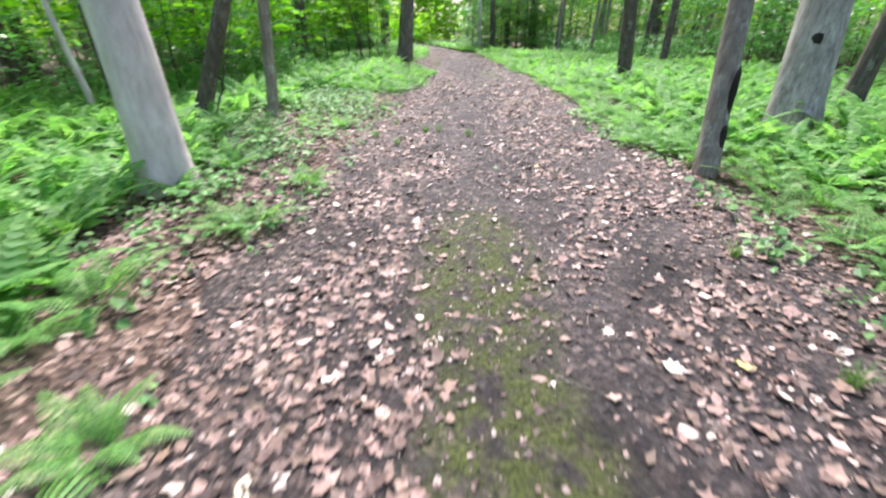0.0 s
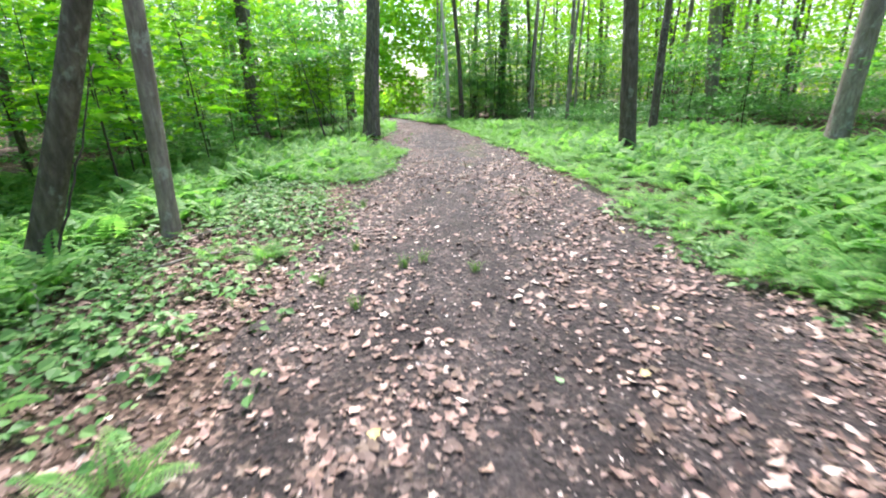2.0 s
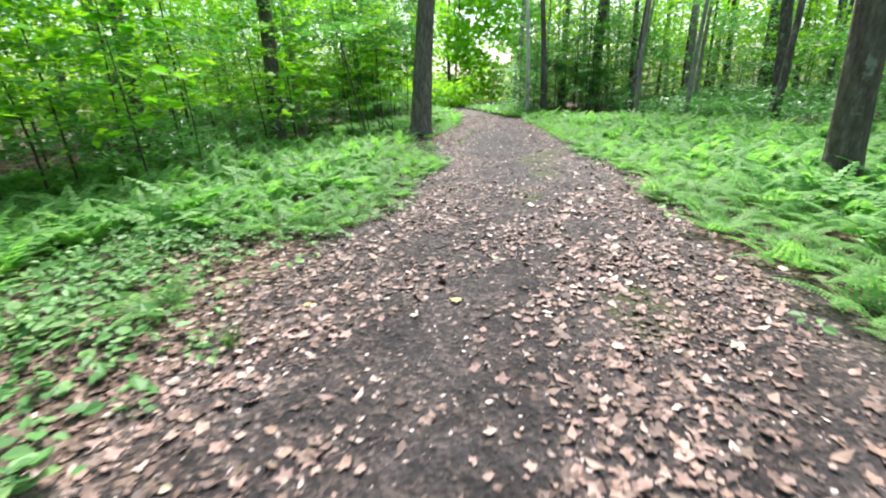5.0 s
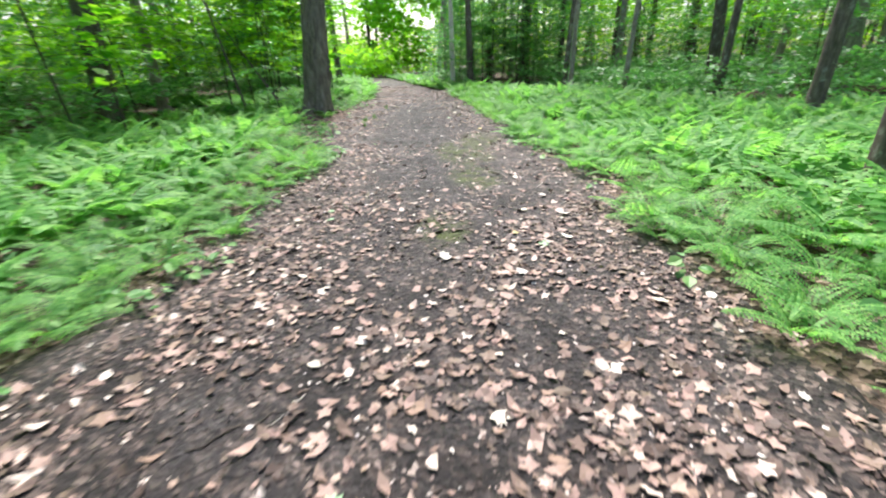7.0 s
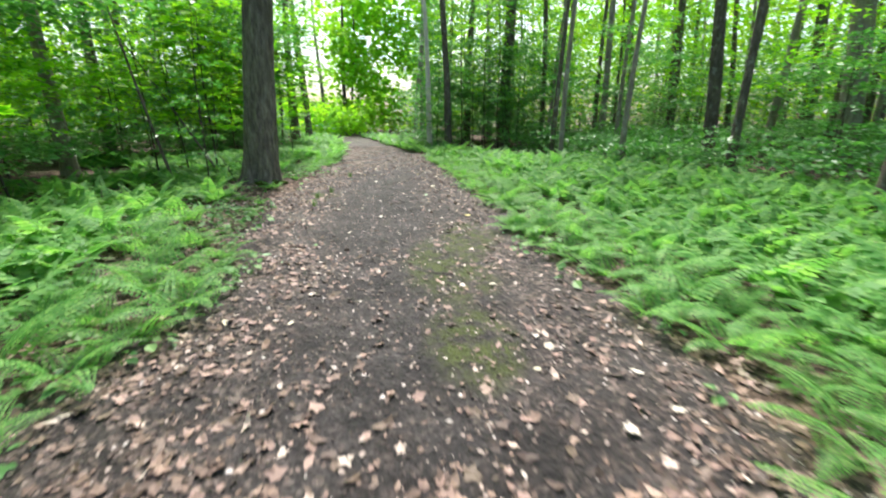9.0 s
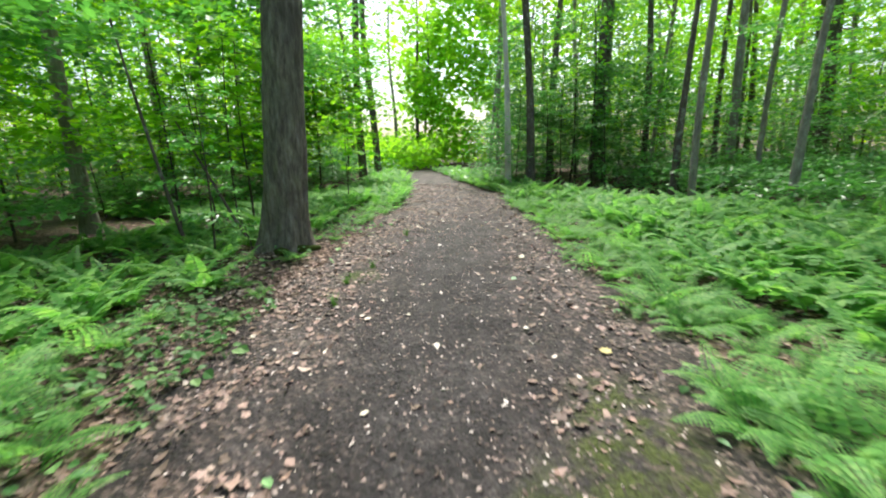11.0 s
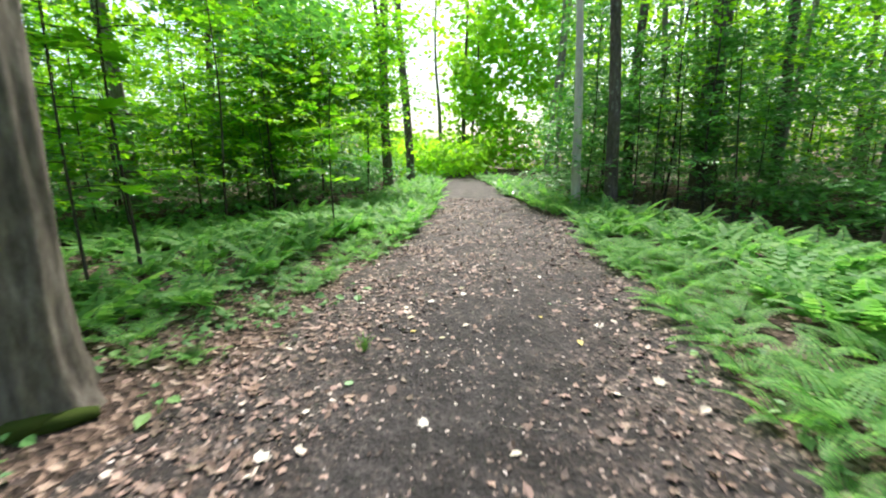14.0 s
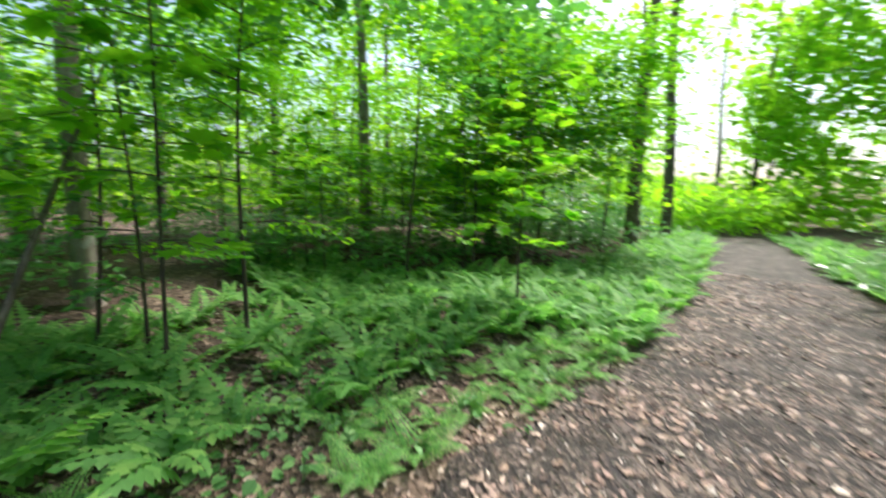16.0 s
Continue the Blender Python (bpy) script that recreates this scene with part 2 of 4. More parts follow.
def tube(points, radii, sides=6, ridges=None, cap=True):
    """A tapered tube along points. ridges(angle, z): a factor on the radius."""
    points, n = np.asarray(points, float), len(points)
    ring = np.arange(sides) * 2 * np.pi / sides
    along = np.gradient(points, axis=0)
    along /= np.linalg.norm(along, axis=1)[:, None]
    ref = np.array([0.0, 1.0, 0.0]) if abs(along[0][2]) > 0.7 else np.array([0.0, 0.0, 1.0])
    side = np.cross(ref, along)
    side /= np.linalg.norm(side, axis=1)[:, None]
    up = np.cross(along, side)
    r = np.repeat(np.asarray(radii, float)[:, None], sides, 1)
    if ridges is not None:
        r = r * ridges(np.repeat(ring[None], n, 0), np.repeat(points[:, 2][:, None], sides, 1))
    v = points[:, None] + r[..., None] * (np.cos(ring)[None, :, None] * side[:, None] + np.sin(ring)[None, :, None] * up[:, None])
    i, j = np.meshgrid(np.arange(n - 1), np.arange(sides), indexing="ij")
    a, b = i * sides + j, i * sides + (j + 1) % sides
    c, d = a + sides, b + sides
    t = np.concatenate([np.stack([a, b, d], -1).reshape(-1, 3), np.stack([a, d, c], -1).reshape(-1, 3)])
    v = v.reshape(-1, 3)
    if cap:
        v = np.vstack([v, points[-1:]])
        top = (n - 1) * sides
        t = np.vstack([t, [[top + k, top + (k + 1) % sides, len(v) - 1] for k in range(sides)]])
    return v, t


# ---------------------------------------------------------------- plan of the walk
EDGE_Y = (-12, 2, 6, 9.5, 11.5, 13, 16, 18, 20, 25, 29, 33, 40, 47, 60)
EDGE_L = (-1.2, -1.15, -1.15, -1.1, -0.8, -0.5, -0.5, -0.85, -1.05, -0.95, -1.25, -1.9, -3.2, -5.0, -10.2)
EDGE_R = (2.5, 2.6, 2.6, 2.75, 2.85, 2.85, 2.65, 2.55, 2.45, 2.2, 1.9, 0.7, -0.8, -2.4, -7.4)


def left_edge(y):
    return np.interp(y, EDGE_Y, EDGE_L) + 0.10 * np.sin(1.7 * y) + 0.06 * np.sin(4.3 * y + 1)


def right_edge(y):
    return np.interp(y, EDGE_Y, EDGE_R) + 0.10 * np.sin(1.3 * y + 2) + 0.06 * np.sin(3.9 * y)


def ground_z(x, y):
    """Gentle swells of the forest floor, level under the path, with low banks far out."""
    x, y = np.asarray(x, float), np.asarray(y, float)
    off = np.maximum(np.maximum(left_edge(y) - x, x - right_edge(y)), 0)
    far = np.clip(off / 3, 0, 1)
    swell = 0.06 * np.sin(0.9 * x + 0.4 * y) + 0.05 * np.sin(0.7 * y - 0.5 * x + 1) + 0.025 * np.sin(2.3 * x + 1.9 * y)
    mound = 0.16 * np.exp(-((x + 2.1) / 1.1) ** 2 - ((y - 21.3) / 1.2) ** 2) * np.clip(off / 0.8, 0, 1)
    return far * swell + mound


def path_z(x, y):
    """The trodden bed: a little above the floor, worn hollow, with small lumps."""
    x, y = np.asarray(x, float), np.asarray(y, float)
    a, b = left_edge(y), right_edge(y)
    u = np.clip((x - a) / (b - a), 0, 1)
    rim = np.clip(np.minimum(x - a, b - x) / 0.35, -1, 1)
    worn = -0.018 * np.exp(-((u - 0.38) / 0.16) ** 2) - 0.012 * np.exp(-((u - 0.72) / 0.12) ** 2)
    lumps = 0.006 * np.sin(9 * x + 3 * y) * np.sin(7 * y - 4 * x) + 0.004 * np.sin(23 * x - 11 * y) * np.sin(19 * y + 5)
    return 0.025 * rim + 0.012 + worn * (rim > 0) + lumps


def floor_z(x, y):
    inside = (np.asarray(x) > left_edge(y)) & (np.asarray(x) < right_edge(y))
    return np.where(inside, np.maximum(path_z(x, y), ground_z(x, y)), ground_z(x, y))


def grid_mesh(name, xs, ys, height, material):
    x, y = np.meshgrid(xs, ys)
    v = np.stack([x, y, height(x, y)], -1).reshape(-1, 3)
    w = len(xs)
    i, j = np.meshgrid(np.arange(len(ys) - 1), np.arange(w - 1), indexing="ij")
    a = (i * w + j).ravel()
    t = np.concatenate([np.stack([a, a + 1, a + w + 1], -1), np.stack([a, a + w + 1, a + w], -1)])
    return mesh_of(name, v, t, material, True), v


near = np.arange(-30, 30.1, 1.0)
out = np.array([40, 60, 100, 200, 500, 1500, 3000])
me, _ = grid_mesh("ground", np.concatenate([-out[::-1], near, out]), np.concatenate([-out[::-1], np.arange(-30, 75.1, 1.0), 75 + out]),
                  lambda x, y: np.where(np.hypot(x, y - 20) > 70, 0, ground_z(x, y)), GROUND)
tagged(new("ground", me), "brown forest floor covered with old leaf litter", "ground", kind="structure")

MOSSY = [(0.30, 2.3, 0.42, 1.1), (0.35, 0.7, 0.38, 1.0), (1.15, 12.75, 0.22, 0.35), (1.6, 15.9, 0.42, 0.9), (1.95, 16.9, 0.35, 0.7),
         (1.7, 9.5, 0.25, 0.4), (1.6, 14.4, 0.3, 0.5), (-0.35, 19.9, 0.25, 0.3)]


def path_cover(v):
    x, y = v[:, 0], v[:, 1]
    u = (x - left_edge(y)) / (right_edge(y) - left_edge(y))
    rim = np.minimum(u, 1 - u)
    dark = np.interp(y, (0, 12.8, 14, 23, 25), (0.42, 0.42, 0.10, 0.10, 0.75))
    litter = np.clip(1.15 - 2.6 * rim, dark, 1)
    moss = np.zeros(len(v))
    for mx, my, rx, ry in MOSSY:
        moss = np.maximum(moss, np.clip(1.5 - ((x - mx) / rx) ** 2 - ((y - my) / ry) ** 2, 0, 1))
    return np.stack([litter, moss, 0 * moss, 1 + 0 * moss], -1).astype(np.float32)


xs = np.linspace(-0.06, 1.06, 66)
ys = np.concatenate([np.arange(-12, 0, 0.3), np.arange(0, 30, 0.1), np.arange(30, 60, 0.3)])
u, y = np.meshgrid(xs, ys)
x = left_edge(y) + u * (right_edge(y) - left_edge(y))
me, v = grid_mesh("path", xs, ys, lambda a, b: path_z(left_edge(b) + a * (right_edge(b) - left_edge(b)), b), PATH_SOIL)
v = np.stack([x.ravel(), y.ravel(), v[:, 2]], -1)
me.vertices.foreach_set("co", v.astype(np.float32).ravel())
layer = me.color_attributes.new("cover", "FLOAT_COLOR", "POINT")
layer.data.foreach_set("color", path_cover(v).ravel())
me.update()
tagged(new("path", me), "trodden dark earth footpath with crumbled leaves and moss", "footpath", kind="structure")

# ---------------------------------------------------------------- trees
rng = np.random.default_rng(21)


def leaf_shape(width=0.55, fold=0.12, lobes=0):
    """A leaf of length 1 that points along +y, folded along its midrib."""
    if lobes:
        ang = np.array([-150, -118, -92, -62, -40, -18, 0, 18, 40, 62, 92, 118, 150]) * np.pi / 180
        rad = np.array([0.30, 0.34, 0.52, 0.36, 0.62, 0.40, 0.68, 0.40, 0.62, 0.36, 0.52, 0.34, 0.30])
        v = np.stack([np.sin(ang) * rad, 0.35 + np.cos(ang) * rad, fold * np.abs(np.sin(ang)) * rad * 1.5], -1)
        v = np.vstack([[[0, 0.30, 0]], v])
        t = np.array([[0, i, i + 1] for i in range(1, 13)] + [[0, 13, 1]])
        return v, t[:, ::-1]
    w = width / 2
    v = np.array([[0, 0, 0], [w * 0.8, 0.3, fold], [w * 0.85, 0.62, fold], [0, 1, -0.05], [-w * 0.85, 0.62, fold], [-w * 0.8, 0.3, fold]])
    return v, np.array([[0, 1, 2], [0, 2, 3], [0, 3, 4], [0, 4, 5]])


def small_leaf(width=0.6, fold=0.1):
    w = width / 2
    return np.array([[0, 0, 0], [w, 0.5, fold], [0, 1, 0], [-w, 0.5, fold]]), np.array([[0, 1, 2], [0, 2, 3]])


def trunk_shape(r, h, lean, sides, rings, seed, flare=0.45, rib=0.0, bend=0.1):
    """A tapering trunk with a flared foot, swellings and bark ribs."""
    z = np.concatenate([np.linspace(-0.15, 1.2, rings // 3), np.linspace(1.2, h, rings - rings // 3 + 1)[1:]])
    g = np.random.default_rng(seed)
    p = g.uniform(0, 6.28, 8)
    line = np.stack([lean[0] * z + bend * (np.sin(0.35 * z + p[0]) - math.sin(p[0])) * np.clip(z, 0, 9) / 5,
                     lean[1] * z + bend * (np.sin(0.3 * z + p[1]) - math.sin(p[1])) * np.clip(z, 0, 9) / 5, z], -1)
    radii = r * (1.06 - 0.8 * np.clip(z, 0, h) / h)

    def ridges(a, zz):
        foot = 1 + flare * np.exp(-np.clip(zz, -0.1, 9) / 0.28) * (0.65 + 0.35 * np.cos(5 * a + p[2]))
        lump = 1 + 0.05 * np.sin(2 * a + 0.9 * zz + p[3]) + 0.03 * np.sin(3 * a - 2.1 * zz + p[4])
        deep = np.sin(13 * a + 1.6 * np.sin(1.1 * zz + p[5]) + 0.9 * np.sin(4 * zz + 3 * a)) * (0.6 + 0.4 * np.sin(5 * zz + 7 * a + p[6]))
        return foot * lump * (1 + rib * deep)

    return tube(line, radii, sides, ridges), line, radii


def boughs(line, radii, h, count, seed, low=0.5):
    """Limbs that leave the trunk and rise into the crown."""
    g, made, tips = np.random.default_rng(seed), [], []
    for k in range(count):
        z = h * g.uniform(low, 0.95)
        at = np.array([np.interp(z, line[:, 2], line[:, i]) for i in range(3)])
        a, ln = g.uniform(0, 6.28), h * g.uniform(0.10, 0.2)
        s = np.linspace(0, 1, 5)[:, None]
        pts = at + s * ln * np.array([math.cos(a), math.sin(a), 0]) + s ** 1.4 * ln * 0.55 * np.array([0, 0, 1])
        made.append(tube(pts, np.interp(z, line[:, 2], radii) * 0.5 * np.linspace(1, 0.2, 5), 5))
        tips += [pts[2], pts[3], pts[4]]
    return made, np.array(tips)


def crown_shape(tips, seed, clumps, leaves, size, spread):
    """Many small leaves in flat clumps about the limbs, with gaps between them."""
    g = np.random.default_rng(seed)
    centre = tips[g.integers(0, len(tips), clumps)] + g.normal(0, 1, (clumps, 3)) * (spread, spread, spread * 0.55)
    k = clumps * leaves
    where = np.repeat(centre, leaves, 0) + g.normal(0, 1, (k, 3)) * (0.42, 0.42, 0.16)
    rot = turns(g.normal(0.1, 0.5, k), g.normal(0, 0.5, k), g.uniform(0, 6.28, k))
    return scatter(small_leaf(0.75), where, rot, size * g.uniform(0.7, 1.3, k))


TREE_LABELS = {"furrowed": "stout grey-brown tree with deeply furrowed bark", "brown": "slender dark brown forest tree with a leafy crown",
               "grey": "smooth grey-barked forest tree with a green crown", "pale": "pale whitish smooth-barked tree beside the path"}
BARKS = {"furrowed": BARK_FURROWED, "brown": BARK_BROWN, "grey": BARK_GREY, "pale": BARK_PALE, "mottled": BARK_MOTTLED}


def tree(x, y, r, h, bark, lean=(0.0, 0.0), seed=0, fine=1, label="", crown=True, low=0.5, bend=0.1):
    z = float(ground_z(x, y))
    t = thing("tree", label or TREE_LABELS[bark], "tree", "trees of the wood", pose(x, y, z))
    sides, rings = ((72, 78), (26, 34), (10, 12))[2 - fine] if fine < 3 else (72, 78)
    rib = {"furrowed": 0.065, "brown": 0.03, "grey": 0.008, "pale": 0.004, "mottled": 0.012}[bark] if fine else 0
    (v, tr), line, radii = trunk_shape(r, h, lean, sides, rings, seed, 0.45 if r > 0.12 else 0.25, rib, bend)
    part("trunk", mesh_of("trunk", v, tr, BARKS[bark], True), t)
    if not crown:
        return t
    limbs, tips = boughs(line, radii, h, 7, seed + 5, low)
    for lv, lt in limbs:
        part("limb", mesh_of("limb", lv, lt, BARKS[bark], True), t)
    v, tr = crown_shape(tips, seed + 9, 16 if fine else 10 if y < 34 else 20, 22 if fine else 16, 0.2 if fine else 0.36, h * 0.055)
    part("crown", mesh_of("crown", v, tr, LEAF_CANOPY), t, "bright green leaf crown")
    return t


# by the start of the path
tree(-2.85, 4.1, 0.215, 15, "pale", (-0.02, 0.03), 1, 2)
tree(-4.13, 7.12, 0.115, 18, "brown", (0.43, 0.08), 2, 2, "dark leaning tree with patches of lichen", low=0.75)
tree(-3.1, 7.78, 0.095, 17, "grey", (0.08, 0.01), 3, 2, low=0.75)
tree(-6.3, 7.7, 0.05, 7, "pale", (-0.12, 0.0), 41, 1, "thin pale leaning stem among ferns", False)
tree(-7.3, 9.6, 0.13, 16, "brown", (0.0, 0.02), 42, 1, low=0.7)
scarred = tree(3.02, 4.5, 0.115, 13, "grey", (0.035, 0.24), 4, 2, "grey lichen-flecked tree with a dark scar beside ferns")
big_pale = tree(5.33, 6.42, 0.29, 17, "mottled", (0.04, 0.18), 5, 2, "large pale grey tree with a dark knot hole")
tree(7.9, 8.4, 0.16, 15, "brown", (0.10, 0.05), 6, 2)
tree(5.27, 13.0, 0.18, 16, "brown", (-0.08, 0.0), 7, 2)
tree(15.6, 24.6, 0.33, 20, "grey", (0.0, 0.1), 8, 1)
tree(16.2, 25.6, 0.24, 20, "brown", (0.02, 0.1), 9, 1)
# the stout tree at the edge of the path
stout = tree(-1.92, 21.2, 0.30, 19, "furrowed", (0.10, 0.0), 10, 2, "", True, 0.5, 0.02)
tree(-3.9, 21.6, 0.035, 5, "brown", (-0.23, 0.04), 31, 1, "thin dark stem leaning beside the stout tree", False)
tree(-2.95, 21.9, 0.03, 3.6, "brown", (-0.75, 0.4), 32, 1, "thin dark stem bent far over beside the stout tree", False)
# along the path further on
tree(2.29, 31.0, 0.11, 18, "pale", (-0.02, 0.1), 11, 1, low=0.8)
tree(3.08, 30.6, 0.145, 18, "brown", (-0.02, -0.03), 12, 1, low=0.8)
tree(6.3, 33.8, 0.30, 22, "brown", (0.0, 0.05), 13, 1, low=0.8)
tree(6.3, 25.5, 0.085, 12, "grey", (-0.02, 0.03), 14, 1)
tree(6.5, 27.0, 0.09, 12, "brown", (0.03, 0.0), 15, 1)
tree(9.4, 36.0, 0.10, 13, "grey", (0.05, 0.0), 16, 1)
tree(7.8, 24.4, 0.085, 12, "grey", (0.0, 0.0), 17, 1)
tree(15.5, 34.1, 0.22, 18, "brown", (0.0, 0.0), 18, 1)
tree(11.7, 25.8, 0.2, 17, "brown", (-0.1, -0.05), 19, 1)
tree(22.5, 33.0, 0.30, 18, "brown", (-0.1, 0.0), 20, 1)
tree(-4.95, 36.9, 0.20, 22, "brown", (-0.02, 0.0), 23, 1, low=0.78)
tree(-5.2, 41.25, 0.22, 22, "brown", (0.0, 0.0), 24, 1, low=0.78)
tree(-7.5, 60.0, 0.20, 18, "grey", (0.0, 0.0), 25, 1, low=0.75)
tree(-5.2, 60.0, 0.20, 18, "brown", (0.02, 0.0), 26, 1, low=0.75)
tree(-4.6, 60.6, 0.15, 16, "brown", (0.04, 0.0), 27, 1, low=0.75)


def knot(parent, at, size, material, name, label):
    """A lump or hollow set into the bark, part of its tree."""
    bm = bmesh.new()
    bmesh.ops.create_icosphere(bm, subdivisions=3, radius=1)
    for vert in bm.verts:
        vert.co *= 1 + 0.22 * noise.noise(vert.co * 2.1 + Vector(at))
    bmesh.ops.transform(bm, matrix=Matrix.Diagonal((*size, 1)), verts=bm.verts)
    me = bpy.data.meshes.new(name)
    bm.to_mesh(me)
    bm.free()
    me.materials.append(material)
    me.polygons.foreach_set("use_smooth", np.ones(len(me.polygons), bool))
    return part(name, me, parent, label, pose(*at, 0, 0, 45))


knot(big_pale, (-0.085, 0.03, 1.27), (0.045, 0.075, 0.095), DARK_HOLLOW, "knot_hole", "dark knot hole")
knot(scarred, (0.085, 0.09, 0.80), (0.045, 0.035, 0.30), DARK_HOLLOW, "scar", "dark bark scar")
knot(scarred, (0.06, -0.01, 0.38), (0.04, 0.035, 0.16), DARK_HOLLOW, "scar", "dark bark scar")
for rx, ry, rz, sz in ((0.26, -0.18, -0.01, (0.19, 0.10, 0.08)), (0.08, -0.32, -0.02, (0.12, 0.17, 0.08)), (0.38, -0.06, -0.04, (0.20, 0.07, 0.06))):
    knot(stout, (rx, ry, rz), sz, MOSS, "mossy_root", "dull mossy root at the foot")


def open_sky(x, y, margin=1.2):
    """The lane along the path and the clearing beyond its end."""
    to = math.degrees(math.atan2(-(x - 1.0), y - 14))
    return (y > 36 and 9.5 < to < 15.5) or (float(left_edge(y)) - margin < x < float(right_edge(y)) + margin)


KEEP = [(-2.9, 4.2), (-4.1, 7.1), (-3.1, 7.8), (2.8, 4.2), (5.1, 6.2), (5.2, 13.2), (-2.0, 21.2), (6.3, 33.8)]
placed, seed = list(KEEP), 100
for x0, x1, y0, y1, count, gap in ((-26, -6, 14, 40, 15, 2.6), (-34, -8, 38, 66, 12, 3.0), (9, 34, 22, 46, 30, 2.4), (5, 40, 44, 68, 22, 3.0),
                                   (-24, -6, -14, 11, 12, 3.5), (8, 26, -14, 20, 12, 3.5), (-5, 6, -26, -6, 5, 3.5), (1.5, 9, 33, 48, 7, 2.0)):
    made = tries = 0
    while made < count and tries < count * 12:
        tries += 1
        x, y = rng.uniform(x0, x1), rng.uniform(y0, y1)
        if open_sky(x, y) or min(math.hypot(x - a, y - b) for a, b in placed) < gap:
            continue
        placed.append((x, y))
        seed += 1
        made += 1
        tree(x, y, rng.uniform(0.07, 0.24), rng.uniform(13, 19), ("brown", "brown", "grey")[seed % 3], (rng.normal(0, 0.03) - 0.002 * x, rng.normal(0, 0.03)), seed, 0)

# ---------------------------------------------------------------- saplings of the understorey
rng = np.random.default_rng(31)


def spray_leaves(pts, g, leaf, size, count, twig=0.32):
    """Leaves in one flat layer on either side of a branch."""
    s = g.uniform(0.12, 1, count)
    i = s * (len(pts) - 1)
    at = np.stack([np.interp(i, np.arange(len(pts)), pts[:, k]) for k in range(3)], -1)
    way = pts[-1] - pts[0]
    yaw = math.atan2(-way[0], way[1])
    side = g.choice([-1, 1], count)
    off = side * g.uniform(0.02, 1, count) * twig * (1.15 - 0.7 * s)
    a = yaw - side * g.uniform(0.3, 1.3, count)
    across = np.array([math.cos(yaw), math.sin(yaw), 0])
    at = at + off[:, None] * across + np.stack([0 * s, 0 * s, -0.12 * np.abs(off) + g.normal(0, 0.025, count)], -1)
    rot = turns(g.normal(-0.15, 0.28, count), g.normal(0, 0.28, count), a)
    return scatter(leaf, at, rot, size * g.uniform(0.7, 1.25, count))


def branch_line(at, a, ln, g, rise=0.15):
    s = np.linspace(0, 1, 6)[:, None]
    out = np.array([math.cos(a), math.sin(a), 0])
    return at + s * ln * out + np.array([0, 0, 1]) * (rise * ln * s - (rise + 0.12) * ln * s ** 2.2) + g.normal(0, 0.015, (6, 3)) * s


def sapling_proto(h, r, branches, leaf, size, count, material, seed, split, low=0.22, reach=0.34, lean=(0.03, 0.02), label=""):
    """A young tree: a thin bent stem with level layers of leaves."""
    g = np.random.default_rng(seed)
    t = thing("sapling", label or ("young tree with level layers of shaded blue-green leaves" if material is LEAF_BEECH else "young tree with level layers of bright yellow-green leaves"), "sapling", "saplings of the understorey")
    z = np.linspace(-0.08, h, 12)
    line = np.stack([lean[0] * z + 0.05 * np.sin(1.1 * z + seed), lean[1] * z + 0.05 * np.sin(0.9 * z + 2 * seed), z], -1)
    part("trunk", mesh_of("sapling_trunk", *tube(line, r * np.linspace(1, 0.25, 12), 7), BARK_TWIG, True), t)
    wood, green = [], []
    for k in range(branches):
        hz = h * (low + (0.98 - low) * (k + g.uniform(0, 0.8)) / branches)
        at = np.array([np.interp(hz, line[:, 2], line[:, i]) for i in range(3)])
        ln = h * reach * g.uniform(0.6, 1.15) * (1.1 - 0.62 * hz / h)
        pts = branch_line(at, k * 2.4 + g.uniform(-0.5, 0.5), ln, g)
        stick = tube(pts, r * 0.38 * np.linspace(1, 0.2, 6), 4) if split else tube(pts[::2], r * 0.3 * np.linspace(1, 0.2, 3), 3)
        leaves = spray_leaves(pts, g, leaf, size, max(6, int(count * ln / (h * reach))), 0.34 * ln + 0.08)
        if split:
            b = part("branch", mesh_of("sapling_branch", *stick, BARK_TWIG, True), t)
            tagged(part("leaf_spray", mesh_of("leaf_spray", *leaves, material), b, "layer of thin green leaves"), kind="stuff")
        else:
            wood.append(stick)
            green.append(leaves)
    if not split:
        tagged(part("branchwork", mesh_of("branchwork", *joined(wood), BARK_TWIG, True), t), kind="stuff")
        part("crown", mesh_of("sapling_crown", *joined(green), material), t, "thin green leaves")
    return t


def put_copy(proto, x, y, turn, size, tip=(0, 0)):
    return copy_thing(proto, pose(x, y, float(ground_z(x, y)), tip[0], tip[1], turn) @ Matrix.Scale(size, 4))


near_protos = [sapling_proto(h, r, nb, leaf_shape(0.56), sz, nl, mat, 300 + i, True, low)
               for i, (h, r, nb, sz, nl, mat, low) in enumerate((
                   (3.6, 0.022, 13, 0.105, 58, LEAF_BEECH, 0.16), (4.4, 0.026, 14, 0.11, 66, LEAF_MAPLE, 0.25),
                   (2.6, 0.017, 11, 0.10, 52, LEAF_BEECH, 0.12), (5.0, 0.030, 15, 0.11, 70, LEAF_MAPLE, 0.30)))]
far_protos = [sapling_proto(h, r, nb, small_leaf(0.7), sz, nl, mat, 330 + i, False, low)
              for i, (h, r, nb, sz, nl, mat, low) in enumerate((
                  (4.5, 0.03, 15, 0.15, 44, LEAF_BEECH, 0.12), (5.5, 0.035, 16, 0.16, 46, LEAF_MAPLE, 0.22), (3.2, 0.022, 13, 0.13, 40, LEAF_BEECH, 0.08),
                  (6.5, 0.04, 17, 0.17, 48, LEAF_MAPLE, 0.3), (7.5, 0.045, 18, 0.18, 46, LEAF_CANOPY, 0.35)))]
used = set()


